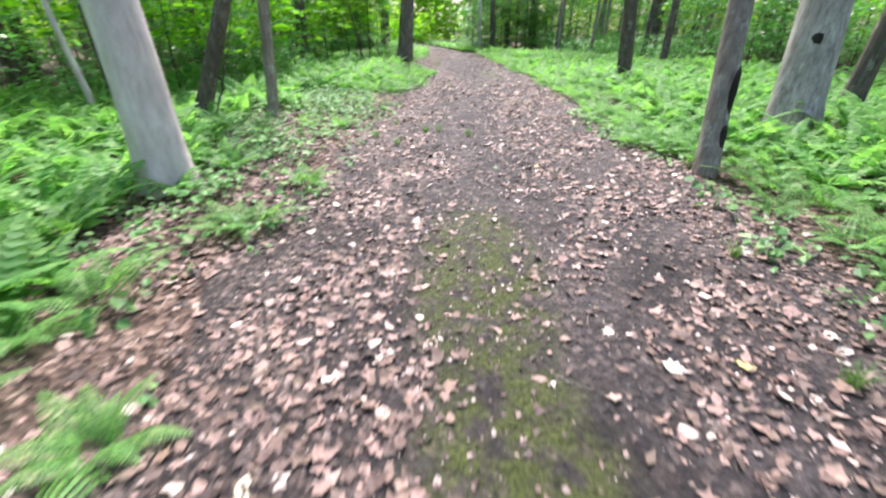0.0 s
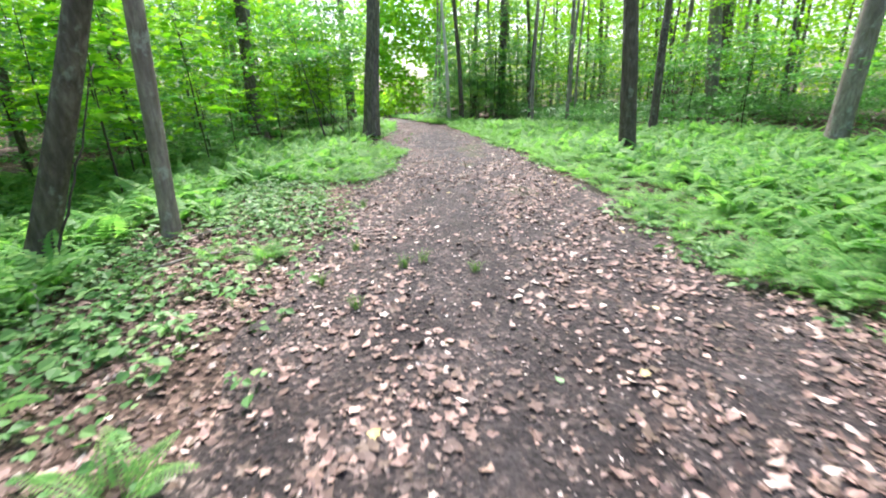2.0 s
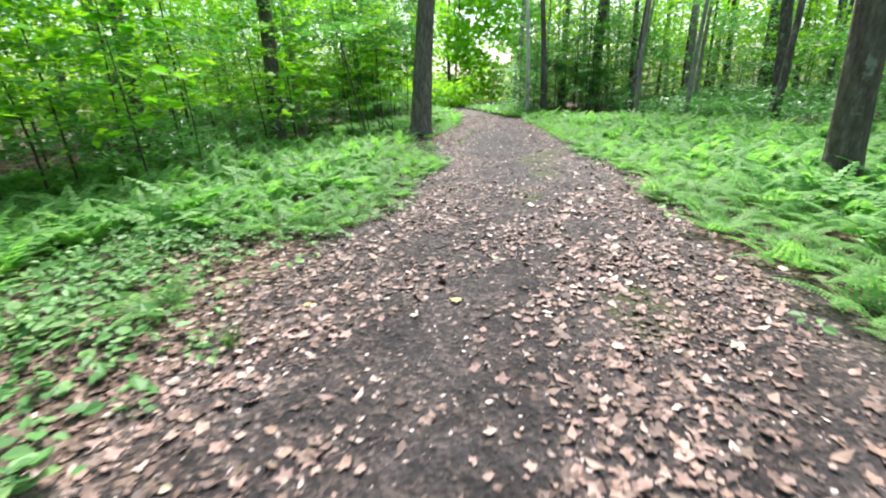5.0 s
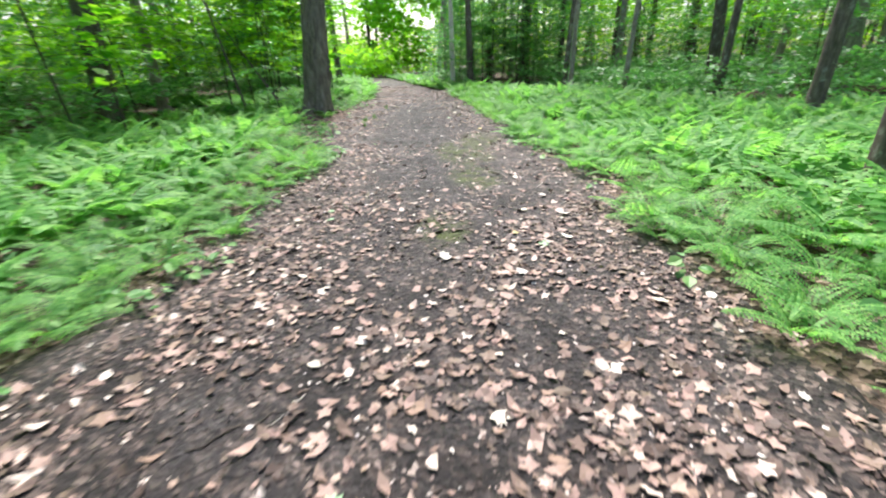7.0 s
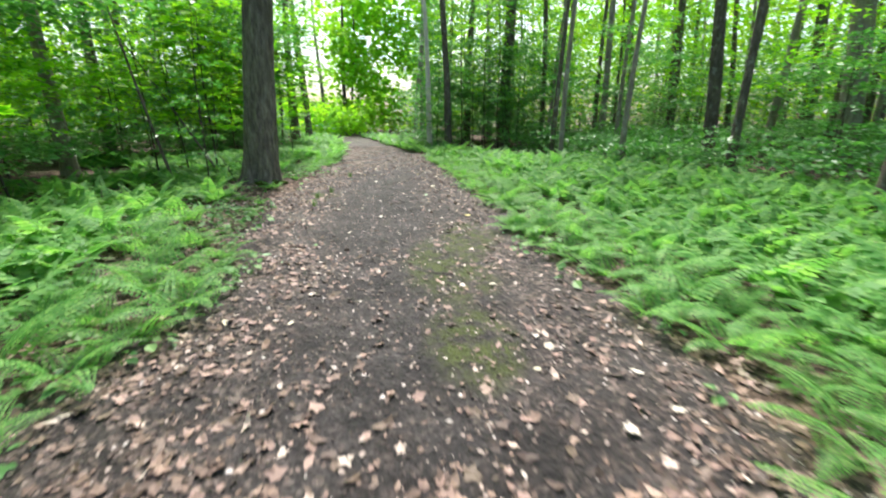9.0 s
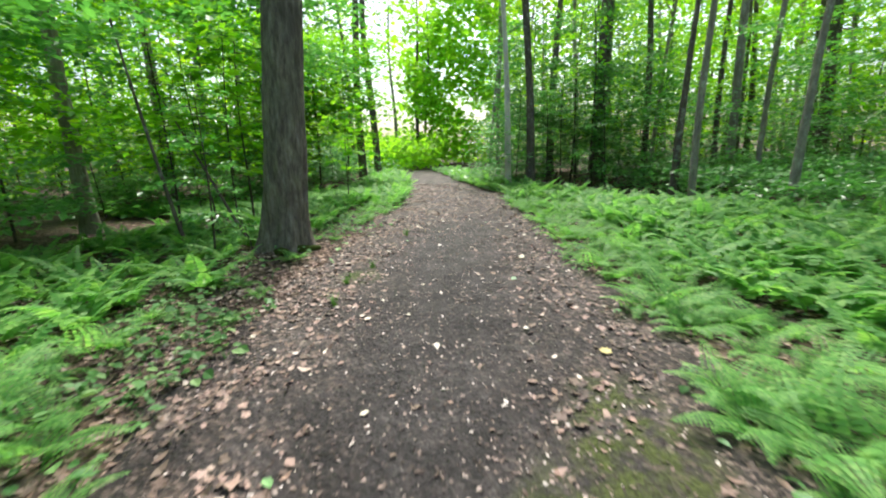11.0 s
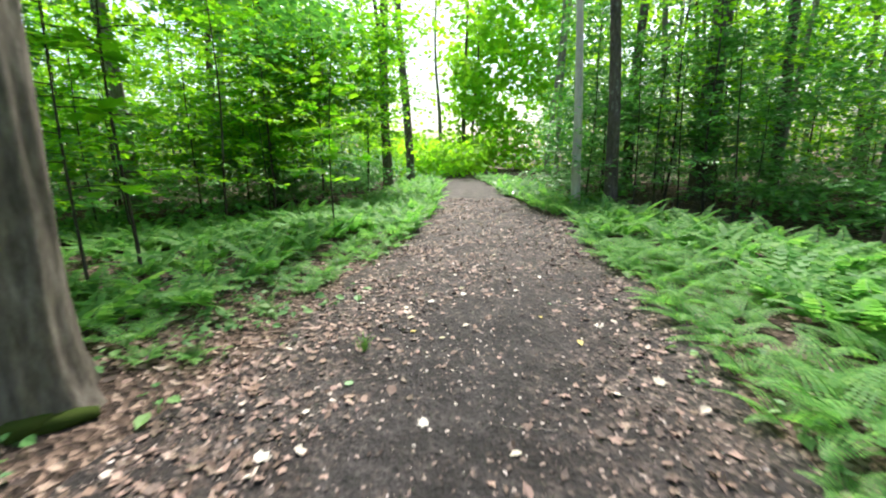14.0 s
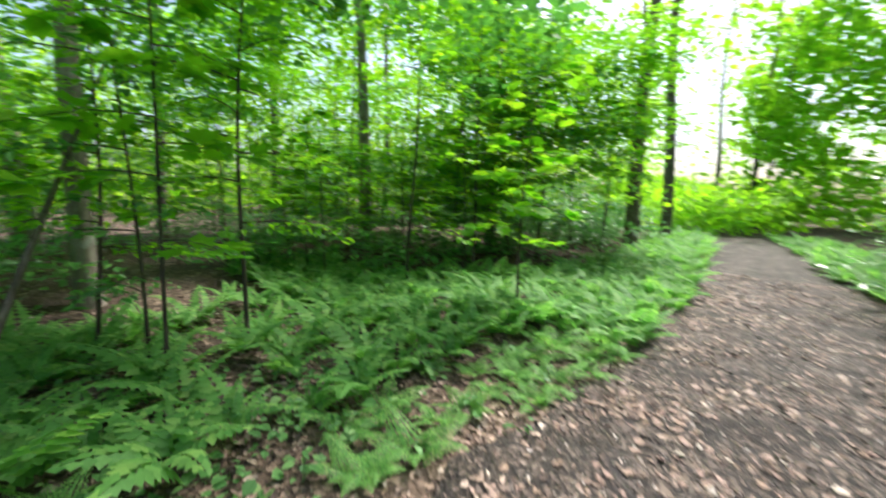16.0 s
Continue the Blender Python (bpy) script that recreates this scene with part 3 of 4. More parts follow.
def sapling(protos, k, x, y, turn, size):
    p = protos[k]
    if k in used and protos is near_protos or (k + 50) in used and protos is far_protos:
        return put_copy(p, x, y, turn, size)
    used.add(k if protos is near_protos else k + 50)
    p.matrix_basis = pose(x, y, float(ground_z(x, y)), 0, 0, turn) @ Matrix.Scale(size, 4)
    return p


# single young trees that stand by the path
for k, x, y, turn, size in ((2, -2.75, 20.6, 40, 1.0), (1, -4.9, 22.8, 80, 0.95), (0, -4.35, 23.1, 200, 1.0), (3, -4.0, 23.9, 20, 0.9), (1, -5.16, 17.1, 120, 0.9),
                            (2, 3.0, 32.0, 10, 1.1), (0, 3.7, 31.0, 90, 1.15), (0, 4.8, 31.2, 200, 1.1), (2, 5.8, 29.8, 300, 1.1), (0, 2.7, 32.0, 40, 1.2),
                            (0, 5.4, 29.6, 140, 1.1), (0, 4.3, 31.4, 240, 1.2), (2, 6.9, 27.4, 60, 1.1), (1, -8.6, 27.6, 10, 0.95),
                            (3, -6.2, 31.6, 200, 0.9), (1, -6.9, 30.2, 280, 1.0), (3, -7.2, 28.6, 60, 1.0), (0, -7.4, 15.2, 30, 1.1), (1, -6.6, 13.2, 100, 1.0),
                            (3, -8.2, 12.0, 10, 1.0), (1, -5.6, 19.6, 220, 0.95), (0, -6.4, 10.6, 330, 0.9), (2, -4.6, 13.8, 70, 0.9), (3, -7.4, 21.8, 130, 1.0)):
    sapling(near_protos, k, x, y, turn, size)
# a maple sapling with large bright leaves over the ferns
maple = sapling_proto(3.4, 0.018, 11, leaf_shape(lobes=5, fold=0.1), 0.21, 32, LEAF_MAPLE, 380, True, 0.30, 0.36, (0.05, -0.03), "young maple with large bright yellow-green lobed leaves")
maple.matrix_basis = pose(-2.7, 27.0, float(ground_z(-2.7, 27.0)), 0, 0, 75)
for x, y, turn, size in ((-5.3, 28.8, 200, 1.1), (-3.9, 23.2, 20, 1.2), (-8.0, 26.6, 130, 1.25), (-5.2, 10.2, 70, 1.0), (-6.3, 11.8, 310, 1.2),
                         (-4.9, 12.9, 160, 0.95), (-7.1, 9.2, 40, 1.15), (-5.7, 14.8, 220, 1.1), (-4.6, 17.6, 100, 1.05)):
    put_copy(maple, x, y, turn, size)

spots = []
for x0, x1, y0, y1, count, gap in ((-20, -5, 11, 34, 42, 1.4), (-26, -6, 32, 56, 24, 1.8), (3.5, 24, 30.5, 44, 58, 1.2), (11, 28, 15, 28, 24, 1.6),
                                   (4, 34, 43, 60, 24, 2.0), (-22, -7, -12, 11, 24, 1.8), (11, 26, -12, 15, 20, 1.8), (-8, 8, -26, -12, 8, 2.0), (-7.5, -4.5, 34, 39, 4, 1.0)):
    made = tries = 0
    while made < count and tries < count * 12:
        tries += 1
        x, y = rng.uniform(x0, x1), rng.uniform(y0, y1)
        if open_sky(x, y) or any(math.hypot(x - a, y - b) < gap for a, b in spots) or math.hypot(x + 5.6, y - 23.5) < 2.2:
            continue
        spots.append((x, y))
        made += 1
        warm = rng.random() < (0.62 if x < 0 else 0.35)
        sapling(far_protos, int(rng.choice([1, 3, 4] if warm else [0, 2])), x, y, rng.uniform(0, 360), rng.uniform(0.75, 1.2))

# level plates of leaves that fill the understorey
rng = np.random.default_rng(36)


def leaf_plates(zones, leaf, size, per, seed, margin=0.8):
    """Sprays of leaves gathered in level plates: zones of x, y, z ranges and a count of plates."""
    g, pieces = np.random.default_rng(seed), []
    for x0, x1, y0, y1, z0, z1, count in zones:
        p = np.column_stack([g.uniform(x0, x1, count * 3), g.uniform(y0, y1, count * 3), z0 + (z1 - z0) * g.random(count * 3)])
        holes = np.sin(0.8 * p[:, 0] + 1.3 * p[:, 2]) + np.sin(0.7 * p[:, 1] - 0.9 * p[:, 2] + 1) > -0.55
        foot = p[:, 1] - 0.65 * p[:, 2]
        glade = (((p[:, 0] + 6.2) / 2.8) ** 2 + ((foot - 23.9) / 1.9) ** 2 < 1) | (((p[:, 0] + 2.8) / 2.7) ** 2 + ((foot - 27.7) / 2.7) ** 2 < 1) | (((p[:, 0] - 3.8) / 2.3) ** 2 + ((foot - 25.6) / 5.4) ** 2 < 1)
        p = np.array([q for q in p[holes & ~glade] if not open_sky(q[0], q[1], margin)])[:count]
        k = len(p)
        lean = turns(g.normal(0, 0.13, k), g.normal(0, 0.13, k), g.uniform(0, 6.28, k))
        at = np.stack([g.normal(0, 0.62, (k, per)), g.normal(0, 0.42, (k, per)), g.normal(0, 0.05, (k, per))], -1)
        at[..., 2] -= 0.12 * (at[..., 0] ** 2 + at[..., 1] ** 2)
        at = (np.einsum("kij,knj->kni", lean, at) + p[:, None]).reshape(-1, 3)
        n = len(at)
        pieces.append(scatter(leaf, at, turns(g.normal(-0.1, 0.3, n), g.normal(0, 0.3, n), g.uniform(0, 6.28, n)), size * g.uniform(0.65, 1.25, n)))
    return joined(pieces)


tagged(new("understorey_leaves", mesh_of("understorey_leaves", *leaf_plates(
    ((-18, -5.0, 10, 34, 1.4, 8.0, 620), (-17, -5.5, 25, 40, 5.0, 13.0, 200), (-16, -6.0, -6, 11, 1.2, 6.0, 190), (-9, -3.6, 25.5, 34, 1.9, 7.5, 140), (-7, -3.3, 30, 36, 1.2, 7, 90), (8, 26, 32, 46, 2.5, 11, 420), (12, 26, 8, 30, 2.0, 9, 260)),
    small_leaf(0.78), 0.185, 66, 3), LEAF_MAPLE)), "bright yellow-green understorey leaves in level layers", "foliage", kind="stuff")
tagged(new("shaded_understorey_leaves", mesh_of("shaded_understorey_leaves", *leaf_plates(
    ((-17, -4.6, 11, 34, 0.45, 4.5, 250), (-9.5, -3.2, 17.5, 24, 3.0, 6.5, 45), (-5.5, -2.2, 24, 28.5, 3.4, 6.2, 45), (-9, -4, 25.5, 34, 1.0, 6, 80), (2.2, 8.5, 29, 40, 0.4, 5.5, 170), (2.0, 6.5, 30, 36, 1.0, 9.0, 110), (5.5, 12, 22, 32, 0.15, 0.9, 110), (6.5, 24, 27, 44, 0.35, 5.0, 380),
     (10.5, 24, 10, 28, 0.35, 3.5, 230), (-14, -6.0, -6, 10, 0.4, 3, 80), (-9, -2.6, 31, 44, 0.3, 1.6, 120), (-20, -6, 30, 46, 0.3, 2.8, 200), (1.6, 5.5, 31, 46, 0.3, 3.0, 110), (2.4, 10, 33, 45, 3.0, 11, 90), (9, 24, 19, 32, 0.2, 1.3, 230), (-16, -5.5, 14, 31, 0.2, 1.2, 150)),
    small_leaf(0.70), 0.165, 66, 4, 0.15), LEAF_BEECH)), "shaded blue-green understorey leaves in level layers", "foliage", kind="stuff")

# the thicket beyond the path's end, sunlight put into its leaf colour, and woods all round
rng = np.random.default_rng(41)


def thicket(count, sector, ring, top, size, seed):
    """A deep belt of leaves between two bearings, with an uneven top and gaps."""
    g = np.random.default_rng(seed)
    a, d = np.radians(g.uniform(*sector, count * 2)), g.uniform(*ring, count * 2)
    a = a + np.radians(0.9 * np.sin(0.9 * d) + g.normal(0, 0.7, count * 2))
    x, y = 0.5 - np.sin(a) * d, 10 + np.cos(a) * d
    high = top * (0.75 + 0.18 * np.sin(0.5 * x + 1) + 0.12 * np.sin(1.3 * x + 0.7 * y))
    p = np.column_stack([x, y, 0.1 + high * g.random(count * 2) ** 0.9])
    p = p[np.sin(0.9 * x + 0.8 * p[:, 2]) + np.sin(0.8 * y - p[:, 2] + 1) + np.sin(1.9 * p[:, 2] + 0.5 * x) > -0.9][:count]
    k = len(p)
    return scatter(small_leaf(0.8), p, turns(g.normal(0, 0.55, k), g.normal(0, 0.55, k), g.uniform(0, 6.28, k)), size * g.uniform(0.6, 1.3, k))


tagged(new("far_woods", mesh_of("far_woods", *joined([thicket(36000, (-75, -2.5), (46, 80), 24, 0.55, 5), thicket(26000, (16.5, 85), (42, 80), 22, 0.55, 6), thicket(9000, (15, 80), (34, 48), 7, 0.4, 10),
                                                      thicket(9000, (85, 285), (30, 55), 16, 0.8, 7)]), LEAF_CANOPY)),
       "distant green woodland foliage behind the trees", "woodland", kind="stuff")
tagged(new("sunlit_thicket", mesh_of("sunlit_thicket", *joined([thicket(9500, (-5, 7.4), (46, 57), 24, 0.62, 8), thicket(1500, (14.6, 17), (44, 72), 22, 0.55, 21), thicket(500, (7.0, 9.5), (46, 74), 22, 0.6, 22), thicket(200, (9.5, 15), (48, 74), 22, 0.6, 23), thicket(6500, (3.5, 17), (35, 60), 3.6, 0.42, 9)]), LEAF_SUN_TINTED)),
       "shrubs past the end of the path, leaves coloured bright yellow-green as if sunlit", "shrubs", kind="stuff")

# ---------------------------------------------------------------- ferns
rng = np.random.default_rng(51)


def frond_shape(ln, pairs, fine, g, rise=62, fall=-25):
    """An arching frond along +y: a stem with toothed leaflets that shorten to the tip."""
    s = np.linspace(0, 1, 11)
    a = np.radians(rise + (fall - rise) * s ** 0.8)
    step = ln / 10
    yy = np.concatenate([[0], np.cumsum(np.cos(a[:-1]) * step)])
    zz = np.concatenate([[0], np.cumsum(np.sin(a[:-1]) * step)])
    pts = np.stack([0.02 * np.sin(3 * s + g.uniform(0, 6)), yy, zz], -1)
    made = [tube(pts, 0.0035 * np.linspace(1, 0.3, 11), 3)] if fine else []
    for k in range(pairs):
        u = 0.16 + 0.82 * (k + 0.3) / pairs
        at = np.array([np.interp(u, s, pts[:, i]) for i in range(3)])
        tilt = np.interp(u, s, a)
        fwd = np.array([0, math.cos(tilt), math.sin(tilt)])
        nrm = np.array([0, -math.sin(tilt), math.cos(tilt)])
        size = ln * 0.31 * min(1, (u - 0.02) / 0.14) * (1 - u) ** 0.9 * g.uniform(0.9, 1.1) + 0.008
        for side in (-1, 1):
            w = side * np.array([1.0, 0, 0]) + 0.32 * fwd - 0.18 * nrm
            w /= np.linalg.norm(w)
            b = np.cross(nrm, w)
            half = ln * 0.82 / pairs * (0.72 if fine else 0.75)
            if fine:
                n = 3
                v, t = [], []
                for i in range(n):
                    x0, x1 = i / n, (i + 1) / n
                    tip = (x0 + 0.9 / n) * 1.02
                    breadth = half * (1 - 0.75 * x0)
                    drop = -0.10 * size * np.array([x0 ** 2, x1 ** 2, tip ** 2])
                    base = len(v)
                    v += [at + w * size * x0 + nrm * drop[0], at + w * size * x1 + nrm * drop[1],
                          at + w * size * tip + b * breadth + nrm * drop[2], at + w * size * tip - b * breadth + nrm * drop[2]]
                    t += [[base, base + 1, base + 2], [base, base + 3, base + 1]]
                made.append((np.array(v), np.array(t)))
            else:
                v = np.array([at, at + w * size * 0.35 + b * half, at + w * size - nrm * 0.1 * size, at + w * size * 0.35 - b * half])
                made.append((v, np.array([[0, 2, 1], [0, 3, 2]])))
    return joined(made)


fine_fronds = [mesh_of("frond", *frond_shape(ln, 18, True, rng, rise, fall), FERN) for ln, rise, fall in ((0.64, 72, -12), (0.72, 68, 2), (0.58, 78, -20), (0.66, 60, -6), (0.50, 64, -14))]
plain_fronds = [frond_shape(ln, 10, False, rng, rise, fall) for ln, rise, fall in ((0.64, 74, -8), (0.72, 70, 4), (0.56, 78, -16))]


def fern_proto(count, seed):
    g = np.random.default_rng(seed)
    f = thing("fern", "bright green feathery woodland fern at the path's edge", "fern", "ferns along the path")
    for k in range(count):
        a = 360 * (k + g.uniform(-0.3, 0.3)) / count
        r = 0.03
        part("frond", fine_fronds[int(g.integers(0, 5))], f, "", pose(-r * math.sin(radians(a)), r * math.cos(radians(a)), 0, g.normal(-4, 9), g.normal(0, 8), a) @ Matrix.Scale(g.uniform(0.75, 1.12), 4))
    return f


def plain_fern(seed):
    g = np.random.default_rng(seed)
    pieces = []
    for k in range(7):
        v, t = plain_fronds[int(g.integers(0, 3))]
        m = np.array(pose(0, 0, 0, g.normal(-4, 10), g.normal(0, 8), 51 * k + g.uniform(-18, 18)) @ Matrix.Scale(g.uniform(0.75, 1.15), 4))
        pieces.append((v @ m[:3, :3].T, t))
    return joined(pieces)


def fern_cover(x, y):
    """How closely ferns stand, from 0 to 1."""
    lx, rx = float(left_edge(y)), float(right_edge(y))
    if lx - 0.12 < x < rx + 0.12:
        return 0
    if y > 31:
        return 0.7 if lx - 2.2 < x < rx + 1.8 and y < 46 else 0
    if x > 0:
        wide = np.interp(y, (-4, 3, 6, 17, 22, 27, 31), (6.5, 7.5, 10, 13.0, 9.5, 5.4, 2.9))
        if not rx < x < wide:
            return 0
        if y < 6 and x < (3.5 if y < 4.1 else 2.75) + 0.2 * math.sin(3 * y):
            return 0.12
        return 1.0
    if y < 4.8:
        return 0.9 if x < (-2.15 if y < 2 else -2.35) - 0.2 * math.sin(2.5 * y) and x > -6 else 0.04
    if y < 11:
        return 0.8 if -9 < x < -3.3 - 0.3 * math.sin(2 * y) else 0.015
    if y < 17:
        return (1.0 if x > -6.2 + 0.25 * max(0, y - 13) else 0.6) if x > -9 else 0
    if y < 20.5:
        return 0.08 if x > -2.5 + 0.9 * max(0, 18.2 - y) else 0.28 if x > -6 else 0
    if y < 25.2:
        return 0.14 if -5.5 < x < -1.3 and math.hypot(x + 2.0, y - 21.2) > 0.7 else 0.05 if x > -6 else 0
    if x < -5.4 and y < 27.6:
        return 0.65
    if y < 31:
        return (0.95 if y > 26.2 or x > -2.2 else 0.5) if x > -6.0 + 0.45 * max(0, y - 27) else 0
    return 0


fern_spots, tries = [], 0
cells = {}
while len(fern_spots) < 2700 and tries < 80000:
    tries += 1
    x, y = rng.uniform(-9, 13), rng.uniform(-4, 46)
    if rng.random() > fern_cover(x, y):
        continue
    c = (int(x // 0.33), int(y // 0.33))
    if any((c[0] + i, c[1] + j) in cells and math.hypot(cells[c[0] + i, c[1] + j][0] - x, cells[c[0] + i, c[1] + j][1] - y) < 0.3 for i in (-1, 0, 1) for j in (-1, 0, 1)):
        continue
    if any(math.hypot(x - a, y - b) < 0.4 for a, b in KEEP):
        continue
    cells[c] = (x, y)
    fern_spots.append((x, y))
# low herbs, not ferns, border the first steps of the path
fern_spots = [p for p in fern_spots if not (-2.7 - 0.2 * math.sin(2.5 * p[1]) < p[0] < -1.9 and 2.2 < p[1] < 4.6)]
fern_protos = [fern_proto(n, 60 + n) for n in (7, 8, 9, 8, 7)]
fresh = list(fern_protos)
beside = lambda p: max(float(left_edge(p[1])) - p[0], p[0] - float(right_edge(p[1])))
close = sorted((p for p in fern_spots if -0.5 < p[1] < 27), key=beside)[:270]
picked = set(close)
for i, (x, y) in enumerate(close):
    m = pose(x, y, float(ground_z(x, y)) - 0.01, rng.normal(0, 5), rng.normal(0, 5), rng.uniform(0, 360)) @ Matrix.Scale(rng.uniform(0.62, 1.12) * (0.68 if x < 0 and 18 < y < 25.6 else 1), 4)
    if fresh:
        fresh.pop().matrix_basis = m
    else:
        copy_thing(fern_protos[i % 5], m)
copy_thing(fern_protos[1], pose(-1.72, 2.95, 0, 0, 0, 40) @ Matrix.Scale(0.85, 4))
shapes, groups = [plain_fern(80 + i) for i in range(6)], [[] for _ in range(6)]
for i, p in enumerate(q for q in fern_spots if q not in picked):
    groups[i % 6].append(p)
pieces = []
for shape, pts in zip(shapes, groups):
    pts = np.array(pts)
    k = len(pts)
    place = np.column_stack([pts, ground_z(pts[:, 0], pts[:, 1]) - 0.01])
    pieces.append(scatter(shape, place, turns(rng.normal(0, 0.08, k), rng.normal(0, 0.08, k), rng.uniform(0, 6.28, k)), rng.uniform(0.75, 1.2, k)))
tagged(new("fern_carpet", mesh_of("fern_carpet", *joined(pieces), FERN)), "dense carpet of light green ferns on the forest floor", "ferns", kind="stuff")

# ---------------------------------------------------------------- low herbs and grass
rng = np.random.default_rng(61)


def herb_shape(g, leaves=5):
    made = []
    for k in range(leaves):
        a, tall, ln = g.uniform(0, 6.28), g.uniform(0.03, 0.12), g.uniform(0.04, 0.09)
        tip = np.array([math.sin(-a) * 0.05, math.cos(a) * 0.05, tall])
        made.append((np.array([[0.002, 0, 0], [-0.002, 0, 0], tip]), np.array([[0, 1, 2]])))
        v, t = leaf_shape(0.85, 0.08)
        m = np.array(pose(*tip, g.normal(-12, 14), g.normal(0, 14), math.degrees(a)) @ Matrix.Scale(ln, 4))
        made.append((v @ m[:3, :3].T + m[:3, 3], t))
    return joined(made)


def herb_cover(x, y):
    lx = float(left_edge(y))
    if x > 0:
        return 0.25 if x > float(right_edge(y)) - 0.25 and y < 8 else 0.06 if x > float(right_edge(y)) - 0.2 else 0
    if x > lx + 0.12:
        return 0
    if y < 12:
        return (0.22 if x > lx - 0.45 else 0.5 if x > lx - 1.1 else 0.9) * (0.3 if y < 5 else 1)
    if y < 19:
        return 0.25
    return 0.2 if y < 25 and x < -1.4 else 0.1


pts = []
while len(pts) < 4600:
    x, y = rng.uniform(-5.5, 5), rng.uniform(-0.5, 26)
    if rng.random() < herb_cover(x, y) * (0.6 + 0.4 * math.sin(1.9 * x + 1.3 * y)):
        pts.append((x, y))
pts = np.array(pts)
kinds = rng.integers(0, 5, len(pts))
pieces = []
for i in range(5):
    p = pts[kinds == i]
    k = len(p)
    pieces.append(scatter(herb_shape(rng), np.column_stack([p, floor_z(p[:, 0], p[:, 1])]), turns(np.zeros(k), np.zeros(k), rng.uniform(0, 6.28, k)), rng.uniform(0.7, 1.4, k)))
tagged(new("herb_layer", mesh_of("herb_layer", *joined(pieces), HERB)), "low green seedlings and herbs growing through leaf litter", "herbs", kind="stuff")


def herb_leaf(g):
    v, t = leaf_shape(0.72, 0.09)
    return v * g.uniform(0.09, 0.13), t


stalk_mesh = mesh_of("herb_stalk", *tube([(0, 0, 0), (0, 0.035, 0.62), (0, 0.1, 1.0)], [0.003, 0.0026, 0.002], 4), BROADLEAF)
leaf_meshes = [mesh_of("herb_leaf", *herb_leaf(rng), BROADLEAF) for _ in range(4)]


def herb_proto(seed):
    """A low herb: bent stalks, each with three broad pointed leaves."""
    g = np.random.default_rng(seed)
    t = thing("woodland_herb", "light green broad-leaved woodland herb beside the path", "herb", "herbs beside the path")
    for k in range(4):
        a, tall = 90 * k + g.uniform(-30, 30), g.uniform(0.10, 0.26)
        part("stalk", stalk_mesh, t, "", pose(0, 0, 0, 0, 0, a) @ Matrix.Diagonal((1, 1, tall, 1)))
        top = Vector((-math.sin(radians(a)) * 0.1, math.cos(radians(a)) * 0.1, tall))
        for j in (-1, 0, 1):
            part("leaf", leaf_meshes[int(g.integers(0, 4))], t, "", pose(*top, g.normal(-14, 10), g.normal(0, 12), a + 62 * j))
    return t


pts = []
while len(pts) < 150:
    x, y = rng.uniform(-4.6, -1.35), rng.uniform(1.6, 12)
    thick = (0.95 if -3.3 < x < -1.95 - 0.15 * math.sin(3 * y) else 0.3 if x < -2 else 0.03) if y < 5.2 else (0.4 if x < -1.7 - 0.25 * math.sin(2 * y) else 0.08)
    if rng.random() < thick * (0.6 + 0.4 * math.sin(2.3 * x + 1.7 * y)) and min(math.hypot(x - a, y - b) for a, b in KEEP) > 0.3:
        pts.append((x, y))
protos = [herb_proto(400 + i) for i in range(4)]
for i, (x, y) in enumerate(pts):
    m = pose(x, y, float(floor_z(x, y)), 0, 0, rng.uniform(0, 360)) @ Matrix.Scale(rng.uniform(0.55, 1.1), 4)
    if i < 4:
        protos[i].matrix_basis = m
    else:
        copy_thing(protos[i % 4], m)


def tuft_mesh(blades, seed):
    g = np.random.default_rng(seed)
    made = []
    for k in range(blades):
        a, ln, w = g.uniform(0, 6.28), g.uniform(0.09, 0.2), 0.0028
        out, off = np.array([math.cos(a), math.sin(a), 0]), g.normal(0, 0.02, 2)
        base = np.array([off[0], off[1], -0.01])
        side = np.array([-out[1], out[0], 0]) * w
        mid, tip = base + out * ln * 0.25 + (0, 0, ln * 0.6), base + out * ln * 0.62 + (0, 0, ln * 0.75)
        made.append((np.array([base - side, base + side, mid + side * 0.8, mid - side * 0.8, tip]), np.array([[0, 1, 2], [0, 2, 3], [3, 2, 4]])))
    return mesh_of("grass_tuft", *joined(made), GRASS)


tufts = [tuft_mesh(40, 5), tuft_mesh(28, 6)]
for i, (x, y) in enumerate(((-0.95, 6.1), (-0.75, 6.9), (-0.25, 6.4), (-0.6, 5.6), (-0.9, 8.9), (-0.05, 6.5), (-0.45, 19.6), (-0.3, 20.3), (-0.35, 18.9), (1.9, 1.3), (2.1, 2.5), (-1.0, 11.6), (-0.2, 22.4), (0.4, 6.2))):
    ob = tagged(new("grass_tuft", tufts[i % 2]), "small tuft of thin green grass on the path", "grass", "grass tufts on the path")
    ob.matrix_basis = pose(x, y, float(floor_z(x, y)), 0, 0, 70 * i)

# ---------------------------------------------------------------- fallen leaves
rng = np.random.default_rng(71)


